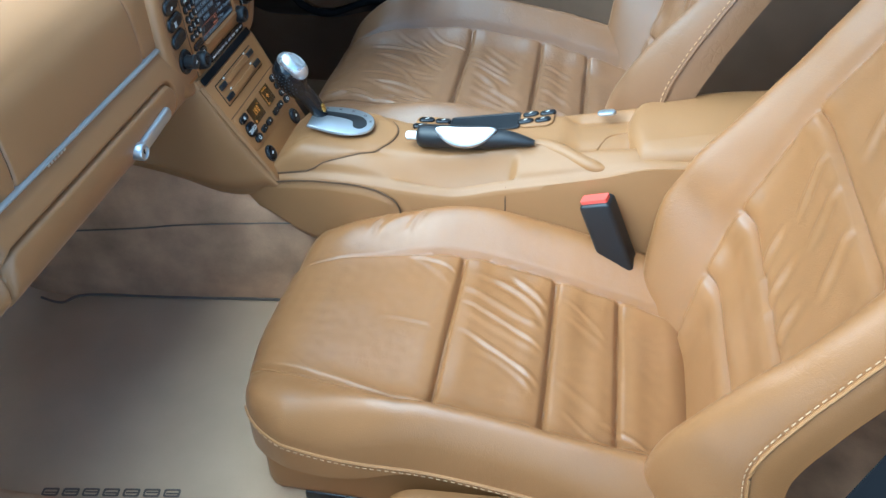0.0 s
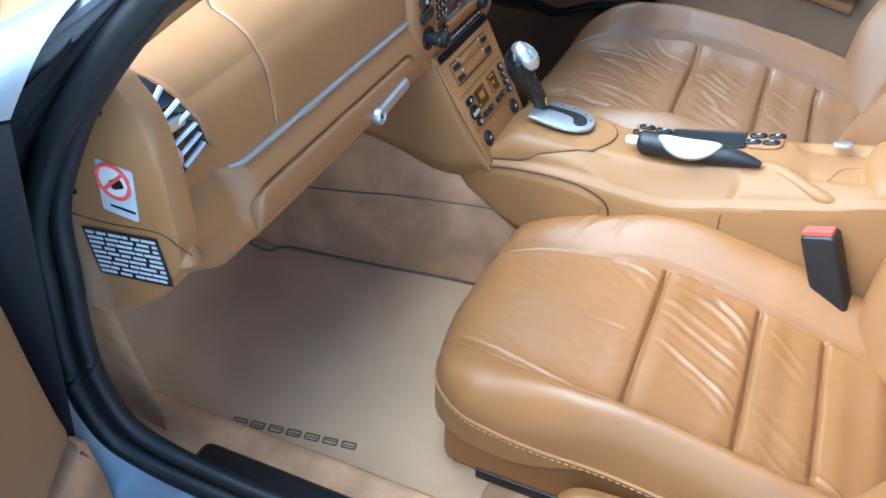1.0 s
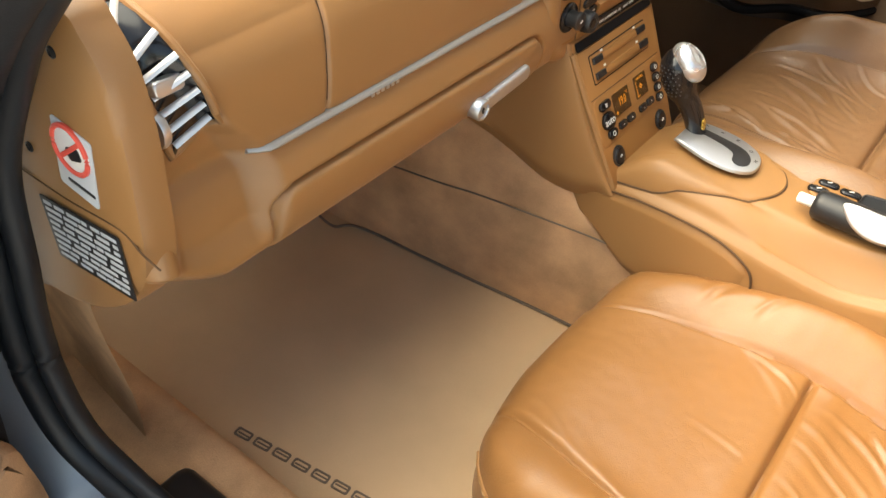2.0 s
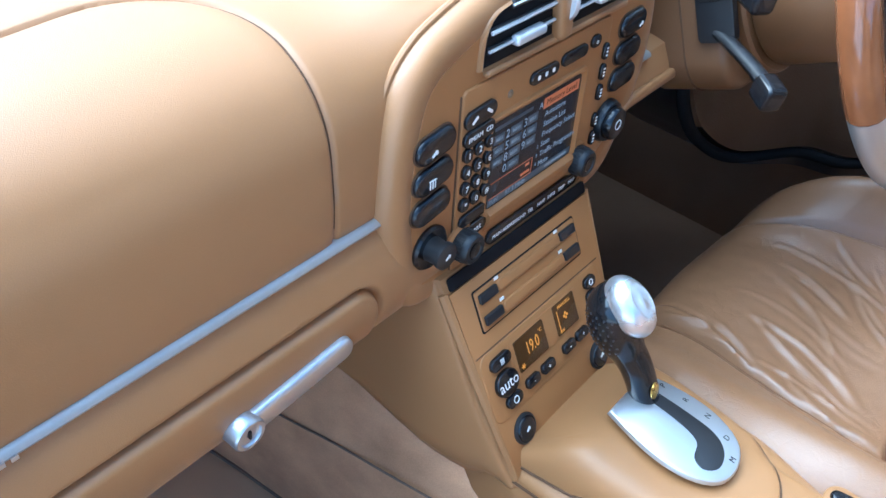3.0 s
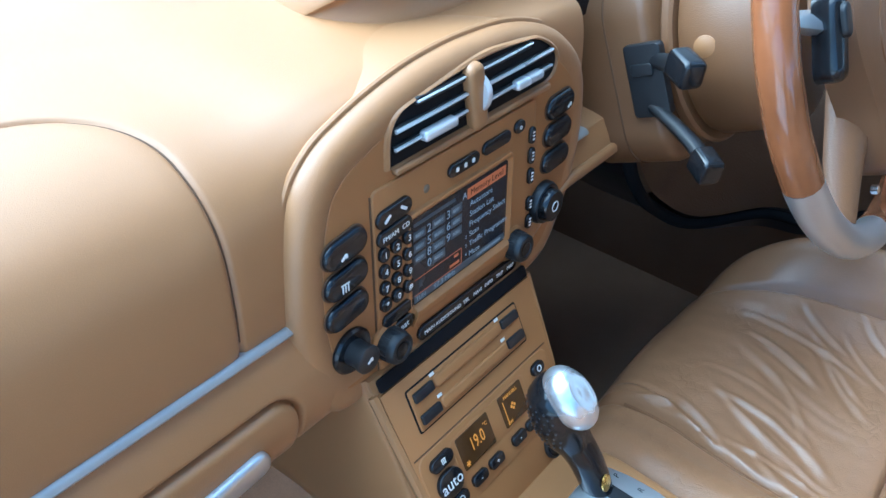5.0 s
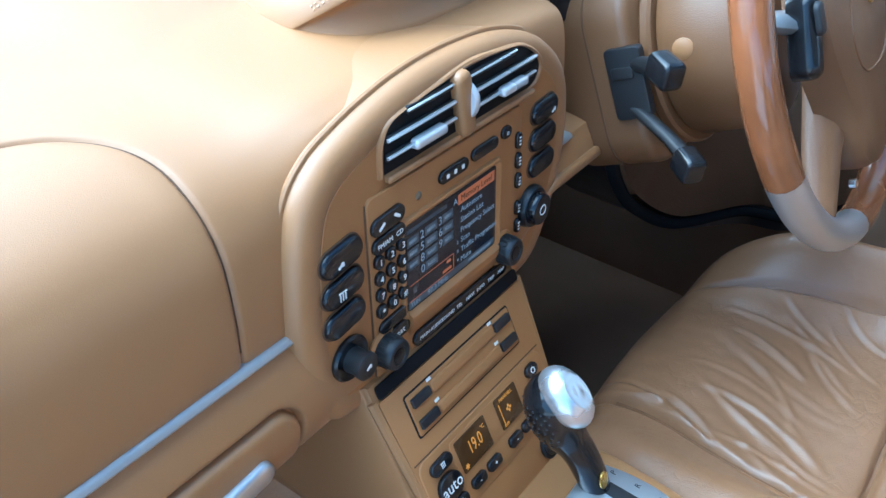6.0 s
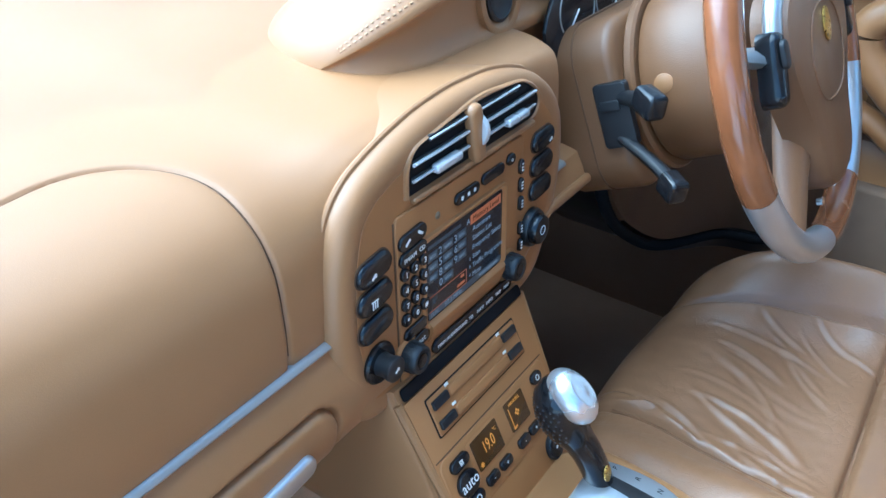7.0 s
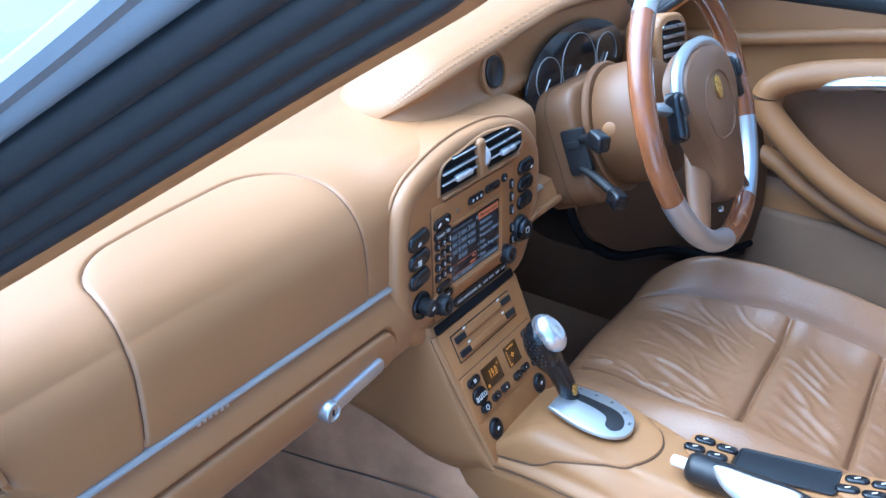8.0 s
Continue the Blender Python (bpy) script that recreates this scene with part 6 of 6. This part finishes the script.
    for x, z in ((-0.416, 0.574), (-0.473, 0.479)):
        part("screw", lathe(E @ pose(x, z, 0), [(0.004, 0), (0.004, 0.001), (0.0028, 0.0014), (0.0026, 0.0004)], 12), M_BLACK, DASH)


build_dash_end()


# ---- floor mat, footwell ----
def build_mats():
    m = thing("floor_mat", "beige pile floor mat with a dark embroidered mark", "floor mat", (-0.4, -0.28, 0.012))
    def T(x, y):
        return 0.0145 + 0.0012 * math.sin(7 * x + 3 * y) * math.sin(9 * y) + 0.30 * sm(-0.60, -0.92, x) ** 1.4
    part("mat_sheet", padded(T, Matrix.Identity(4), -0.78, -0.08, -0.520, -0.072, 0.006, 0.003, 50, 40, 0.02), M_MAT, m)
    def on(x, y):
        return Vector((x, y, T(x, y) + 0.0008))
    for k in range(7):
        x = -0.445 + 0.0262 * k
        M = Matrix.Translation(on(x + 0.011, -0.485 + 0.0043 * k)) @ pose(0, 0, 0, 0, 0, 9)
        bm = loft([[M @ Vector((px, py, h)) for px, py in rr(0.0215 - 2 * o, 0.0120 - 2 * o, 0.0025, 3)] for o, h in ((0, 0), (0, 0.0008), (0.0022, 0.0008), (0.0022, 0.0))], False)
        slab(M, 0.0170, 0.0018, 0.0006, 0.0008, 0.0002, 0.001, 0.0006 * (k % 3 - 1), n=2, bm=bm)
        part("stitched_bar", bm, M_DARKTHREAD, m)
    edge = [Vector((x, y, T(x, y) - 0.004)) for x, y in [(-0.78 + 0.70 * i / 20, -0.0725) for i in range(21)]]
    part("binding", tube(edge, 0.0035, 6), M_CARPET, m)
    # The footwell's shade is in this mat's dark colour.
    d = thing("driver_mat", "driver floor mat, dark brown in place of footwell shade", "floor mat", (-0.4, 0.38, 0.012))
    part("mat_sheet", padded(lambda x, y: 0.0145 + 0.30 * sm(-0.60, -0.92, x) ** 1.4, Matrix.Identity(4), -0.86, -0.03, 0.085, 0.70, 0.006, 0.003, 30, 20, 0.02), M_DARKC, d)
    for y, w in ((0.25, 0.07), (0.36, 0.05)):
        p = thing("pedal", "black rubber pedal in the driver footwell", "pedal", (-0.66, y, 0.15), "pedals")
        part("pad", slab(plane_at((-0.64, y, 0.16), (-0.5, 0, 1)), w, 0.09, 0.006, 0.012, 0.003), M_RUBBER, p)
        part("arm", tube([(-0.65, y, 0.18), (-0.70, y, 0.30), (-0.72, y, 0.42)], 0.008, 8), M_BLACK, p)
    kn = thing("knee_bolster", "dark brown knee panel, deepened for shade, with a black edge under the steering column", "knee panel", (-0.33, 0.45, 0.40))
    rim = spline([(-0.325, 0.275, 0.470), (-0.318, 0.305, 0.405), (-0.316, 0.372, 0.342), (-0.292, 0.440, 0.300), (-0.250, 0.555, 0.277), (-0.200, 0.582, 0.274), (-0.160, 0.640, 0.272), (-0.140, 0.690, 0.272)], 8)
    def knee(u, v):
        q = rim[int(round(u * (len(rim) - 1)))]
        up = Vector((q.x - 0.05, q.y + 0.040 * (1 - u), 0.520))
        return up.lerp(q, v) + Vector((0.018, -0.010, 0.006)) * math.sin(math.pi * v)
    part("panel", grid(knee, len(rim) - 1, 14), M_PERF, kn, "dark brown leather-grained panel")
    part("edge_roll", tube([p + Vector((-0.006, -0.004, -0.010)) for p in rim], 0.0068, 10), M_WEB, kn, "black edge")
    def tray(u, v):
        q = rim[int(round(u * (len(rim) - 1)))]
        return q + Vector((-0.008 - 0.16 * max(0, v - 0.3), 0.0, -0.010 - 0.022 * min(v / 0.3, 1) * sm(0.3, 0.6, u)))
    part("under_tray", grid(tray, len(rim) - 1, 10), M_BLACK, kn)


build_mats()


# ---- steering column stalks, wheel hub ----
def build_stalks():
    P = plane_at((-0.307, 0.2415, 0.527), (-0.40, 0, 0.915), (0.915, 0, 0.40))
    part("slot_plate", slab(P, 0.033, 0.062, 0.004, 0.003, 0.001, base=-0.006), M_BLACK, COLUMN, "black stalk slot plate")
    part("plate_lip", slab(P, 0.020, 0.010, 0.002, 0.0050, 0.001, -0.002, 0.010), M_BLACK, COLUMN)
    s1 = part("stalk", tube(spline([(-0.304, 0.243, 0.545), (-0.290, 0.232, 0.551), (-0.277, 0.222, 0.556)], 5), lambda t: 0.0065 + 0.002 * t, 10), M_BLACK, COLUMN, "short black stalk")
    part("stalk_end", slab(plane_at((-0.2700, 0.217, 0.558), (0.1, 0, 1), (0.55, 0.83, 0)), 0.021, 0.024, 0.006, 0.016, 0.005, base=-0.010), M_GLOSS, s1)
    s2 = part("stalk", tube(spline([(-0.298, 0.244, 0.506), (-0.272, 0.232, 0.502), (-0.250, 0.222, 0.497), (-0.234, 0.212, 0.492)], 5), lambda t: 0.0066 + 0.0010 * t, 10, flat=0.8), M_BLACK, COLUMN, "black lower stalk")
    e2 = part("stalk_end", slab(plane_at((-0.2300, 0.2085, 0.4895), (0.2, 0, 1), (0.6, 0.8, 0)), 0.020, 0.023, 0.006, 0.010, 0.004, base=-0.012), M_GLOSS, s2)
    part("plug", lathe(plane_at(WM @ Vector((-0.0815, 0.012, -0.093)), WM.to_3x3() @ Vector((0, 1, 0)), WM.to_3x3() @ Vector((0.15, 0, 0.99))), [(0.0095, -0.008), (0.0095, 0.002), (0.006, 0.004)], 18), M_LEATHER, COLUMN)
    shield = spline([(-0.098, 0.030, 0), (-0.088, 0.062, 0), (-0.050, 0.082, 0), (0, 0.088, 0), (0.050, 0.082, 0), (0.088, 0.062, 0), (0.098, 0.030, 0), (0.088, -0.010, 0), (0.062, -0.060, 0), (0.040, -0.115, 0), (0, -0.130, 0), (-0.040, -0.115, 0), (-0.062, -0.060, 0), (-0.088, -0.010, 0)], 5, closed=True)
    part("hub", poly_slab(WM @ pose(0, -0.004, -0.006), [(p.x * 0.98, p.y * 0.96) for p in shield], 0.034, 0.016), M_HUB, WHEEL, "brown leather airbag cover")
    rb = part("hub_badge", lathe(WM @ pose(0.005, 0.022, 0.0285), [(0.013, 0), (0.013, 0.0014), (0.009, 0.0022)], 20, sx=0.8, sy=1.2), M_BADGE, WHEEL, "gold shield badge")
    part("hub_seam", tube([WM @ Vector((x, y, 0.0282)) for x, y in rr(0.104, 0.086, 0.042, 8)], 0.0011, 6, closed=True), M_HUB, WHEEL)
    part("hub_band", tube(spline([WM @ Vector((x, y, 0.012)) for x, y in ((-0.098, 0.030), (-0.082, 0.060), (-0.045, 0.078), (0.0, 0.083), (0.045, 0.078), (0.082, 0.060), (0.098, 0.030))], 6), 0.0080, 10), M_SILVER, WHEEL, "satin silver band over the hub")
    for sx in (-1, 1):
        kb = part("key_pod", slab(WM @ pose(sx * 0.113, 0.014, 0.004), 0.022, 0.062, 0.010, 0.020, 0.008, n=6, turn=sx * 14), M_GLOSS, WHEEL, "black thumb keys")
        part("thumb_key", slab(WM @ pose(sx * 0.114, 0.026, 0.0235), 0.013, 0.024, 0.006, 0.004, 0.0018, n=5), M_BLACK, kb)
        part("low_spoke_screw", lathe(WM @ pose(sx * 0.046, -0.128, 0.014), [(0.004, -0.004), (0.004, 0.001), (0.002, 0.002)], 12), M_CHROME, WHEEL)


build_stalks()


# ---- driver door furniture ----
def build_door_furniture():
    Y = 0.695
    DX = -0.078
    arm = spline([(0.30 + DX, Y - 0.01, 0.600), (0.16 + DX, Y - 0.028, 0.605), (0.06 + DX, Y - 0.035, 0.595), (-0.03 + DX, Y - 0.035, 0.575), (-0.082 + DX, Y - 0.035, 0.548), (-0.086 + DX, Y - 0.035, 0.515), (-0.050 + DX, Y - 0.035, 0.475), (0.010 + DX, Y - 0.035, 0.430), (0.080 + DX, Y - 0.035, 0.392), (0.16 + DX, Y - 0.03, 0.362), (0.30 + DX, Y - 0.02, 0.335)], 8)
    part("pull_loop", tube(arm, 0.0235, 14, flat=0.95), M_LEATHER, DDOOR, "leather-wrapped armrest loop")
    # Tan leather in shadow inside the loop, painted with the dark hub colour.
    part("shaded_recess", grid(lambda u, v: Vector((DX - 0.07 + 0.42 * u, Y + 0.010, 0.36 + 0.20 * v + 0.03 * u)), 8, 8), M_HUB, DDOOR)
    h = part("door_handle", tube(spline([(-0.012 + DX, Y - 0.030, 0.560), (0.02 + DX, Y - 0.048, 0.575), (0.08 + DX, Y - 0.050, 0.588), (0.15 + DX, Y - 0.048, 0.590), (0.22 + DX, Y - 0.03, 0.58)], 6), lambda t: 0.013 + 0.008 * math.sin(math.pi * t), 12, flat=0.6), M_SILVER, DDOOR, "silver pull handle")
    part("lock_eye", lathe(plane_at((0.070 + DX, Y - 0.052, 0.584), (0, 0, 1), (1, 0, 0)), [(0.012, -0.01), (0.012, 0.002), (0.008, 0.003), (0.007, -0.002)], 18), M_GLOSS, h)
    part("waist_roll", tube(spline([(-0.40 + DX, Y + 0.004, 0.575), (-0.14 + DX, Y - 0.004, 0.612), (0.07 + DX, Y - 0.006, 0.648), (0.35 + DX, Y - 0.006, 0.672), (0.7 + DX, Y, 0.68)], 8), 0.012, 10), M_LEATHER, DDOOR)
    part("lower_roll", tube(spline([(-0.30 + DX, Y + 0.004, 0.46), (-0.09 + DX, Y - 0.012, 0.430), (0.0 + DX, Y - 0.014, 0.385), (0.10 + DX, Y - 0.014, 0.345), (0.3 + DX, Y - 0.01, 0.30)], 8), 0.016, 10), M_LEATHER, DDOOR)
    sv = thing("side_vent", "far side air vent with silver slats", "air vent", (-0.32, 0.61, 0.59), "side vents")
    S = plane_at((-0.322, 0.600, 0.592), (-0.25, 0, 1), (0.25, 0.97, 0))
    part("housing", slab(S, 0.085, 0.115, 0.03, 0.012, 0.006, base=-0.05), M_LEATHER, sv)
    part("opening", slab(S @ pose(0, 0, 0.012), 0.062, 0.092, 0.022, 0.001, 0.0005), M_GLOSS, sv)
    for k in range(6):
        part("slat", slab(S @ pose(0, 0, 0.013), 0.060, 0.006, 0.002, 0.002, 0.0008, 0, -0.036 + 0.0145 * k), M_SILVER, sv)
    part("column_button", lathe(plane_at((-0.335, 0.535, 0.615), (-0.25, 0, 1)), [(0.014, -0.02), (0.014, 0.002), (0.010, 0.004)], 20), M_BLACK, BINN)


build_door_furniture()


# ---- instrument face ----
def build_face():
    def face(u, v):
        y = 0.205 + 0.48 * u
        z0, z1 = 0.565, lip_z(y) - 0.010
        return Vector((-0.402 - 0.006 * v, y, z0 + (z1 - z0) * v))
    part("face_panel", grid(face, 40, 10), M_LEATHER, BINN, "leather face below the cowl")
    def on_lip(y, dx, dz):
        k = math.sqrt(max(0.0001, 1 - max(0, (0.075 - y) / 0.083) ** 2))
        return (-0.462 + (dx + 0.462) * k, y, 0.600 + (lip_z(y) + dz - 0.600) * k)
    for dx, dz in ((-0.4000, 0.0068), (-0.4060, 0.0096)):
        edge = spline([on_lip(y, dx, dz) for y in (0.0, 0.012, 0.03, 0.055, 0.09, 0.14, 0.20, 0.28, 0.36, 0.44, 0.52, 0.6)], 10)
        for k, p in enumerate(edge):
            if k % 2 == 0 and k + 1 < len(edge):
                part("stitch", tube([p, p.lerp(edge[k + 1], 0.9)], 0.0009, 4), M_STITCH, BINN)
    part("sensor_rim", lathe(plane_at((-0.403, 0.176, 0.632), (-0.2, 0, 1)), [(0.033, -0.004), (0.033, 0.0012), (0.030, 0.0024), (0.0255, 0.0010), (0.0250, -0.004)], 30), M_LEATHER, BINN)
    part("speaker_button", lathe(plane_at((-0.404, 0.176, 0.632), (-0.2, 0, 1)), [(0.021, -0.02), (0.021, 0.001), (0.018, 0.0024), (0.016, 0.0008), (0.0005, 0.0008)], 26), M_BLACK, BINN, "round black sensor")
    D = plane_at((-0.388, 0.390, 0.598), (-0.2, 0, 1)) @ Matrix.Diagonal((1.10, 0.88, 1, 1))
    part("dial_window", poly_slab(D, [(p.x, p.y) for p in spline([(-0.145, -0.02, 0), (-0.12, 0.030, 0), (-0.06, 0.062, 0), (0.02, 0.070, 0), (0.10, 0.055, 0), (0.15, 0.02, 0), (0.15, -0.03, 0), (0.08, -0.06, 0), (-0.02, -0.072, 0), (-0.10, -0.062, 0)], 4, closed=True)], 0.004, 0.002), M_GLOSS, BINN, "dark glazed dials")
    for u, r in ((-0.085, 0.034), (0.005, 0.052), (0.095, 0.034)):
        part("dial_ring", tube([D @ Vector((u + r * math.cos(a), r * math.sin(a), 0.0045)) for a in np.linspace(radians(-30), radians(210), 24)], 0.0008, 6), M_STRIP, BINN)
        part("needle", tube([D @ Vector((u, 0, 0.006)), D @ Vector((u - r * 0.5, -r * 0.5, 0.006))], 0.0009, 5), M_WHITE, BINN)
    part("warning_lamp", lathe(D @ pose(0.030, -0.036, 0.0045), [(0.0035, 0), (0.0035, 0.0008), (0.0005, 0.001)], 10), M_REDLAMP, BINN, "lit red warning lamp")


build_face()


# ---- seat details ----
def seat_trim(seat, at, flip, hide):
    x0, y0, z0 = at
    tp = seat_taper(flip)
    def rim(side):
        pts = []
        for k in range(60):
            u = -0.97 + 1.87 * k / 59
            x = 0.054 + u * 0.286 * math.sqrt(1 - 0.11)
            y = side * 0.25 * math.sqrt(1 - 0.11 * u * u) * tp(x, side)
            pts.append(Vector((x0 + x, y0 + y * 1.003, z0 + 0.153 - 0.030 * sm(-0.02, 0.34, x))))
        return pts
    for side in (-1, 1):
        part("piping", tube(rim(side), 0.0022, 6), M_PIPE if hide is M_SEAT else hide, seat)
    pts = rim(-1)
    for k in range(len(pts) - 1):
        a = pts[k] + Vector((0, -0.0006, -0.006))
        b = pts[k].lerp(pts[k + 1], 0.55) + Vector((0, -0.0006, -0.006))
        part("stitch", tube([a, b], 0.0007, 4), M_STITCH, seat)
    rows = [(-0.25, 0.080), (-0.212, 0.086), (-0.139, 0.104), (-0.066, 0.122), (0.0, 0.137), (0.15, 0.140)] if flip > 0 else [(-0.25, 0.106), (-0.2, 0.112), (0.02, 0.147), (0.15, 0.138)]
    seam = []
    for k in range(41):
        x = -0.195 + 0.23 * k / 40
        y = -lerp_rows(rows, x)[0] - 0.0045
        seam.append(Vector((x0 + x, y0 + y, z0 + cushion_T(x, y, (), flip) + 0.0012)))
    part("seam_piping", tube(seam, 0.0017, 6), hide if hide is M_SEAT else M_HUB, seat, "raised leather seam")
    Bk = Matrix.Translation(at) @ BACK
    for side in (-1, 1):
        def bp(q):
            u = (q - 0.31) / 0.35
            yb = side * 0.2405 * math.sqrt(max(1 - 0.15 * u * u, 0.1))
            return Bk @ Vector((q, yb, back_T(q, yb) - 0.0290))
        line = [bp(-0.02 + 0.66 * k / 70) for k in range(71)]
        part("back_piping", tube(line, 0.0020, 6), M_PIPE if hide is M_SEAT else hide, seat)
        for k in range(70):
            o = Bk.to_3x3() @ Vector((0, side * 0.0008, 0.0055))
            part("stitch", tube([line[k] + o, line[k].lerp(line[k + 1], 0.55) + o], 0.0007, 4), M_STITCH, seat)
    S = plane_at((x0 + 0.155, y0 - 0.168, z0 + 0.058), (0, 0, 1), (1, 0.06, 0))
    part("side_trim", slab(S, 0.36, 0.10, 0.045, 0.020, 0.010, n=8), M_TRIM, seat, "rounded tan side trim")
    part("side_trim_edge", tube([S @ Vector((x, y, 0.016)) for x, y in rr(0.35, 0.09, 0.042, 8)], 0.0035, 6, closed=True), hide, seat)


seat_trim(PS, (0.037, -0.2865, 0.0), 1, M_SEAT)
seat_trim(DS, (-0.040, 0.292, 0.063), -1, M_SEAT_SHADED)


def build_belt():
    b = thing("seat_belt", "black seat belt hanging beside the passenger backrest", "seat belt", (0.45, -0.62, 0.2))
    P = spline([(0.385, -0.640, 0.112), (0.402, -0.645, 0.25), (0.422, -0.645, 0.36), (0.47, -0.640, 0.55), (0.56, -0.61, 0.85), (0.62, -0.57, 0.97)], 6)
    part("webbing", loft([[p + Vector((-0.024, 0, 0.008)), p + Vector((0.024, 0, -0.008)), p + Vector((0.024, 0.002, -0.008)), p + Vector((-0.024, 0.002, 0.008))] for p in P]), M_WEB, b, smooth=False)
    part("anchor", slab(plane_at((0.385, -0.634, 0.13), (0.15, 0, 1), (1, 0, 0)), 0.05, 0.06, 0.01, 0.008, 0.003), M_BLACK, b)


build_belt()
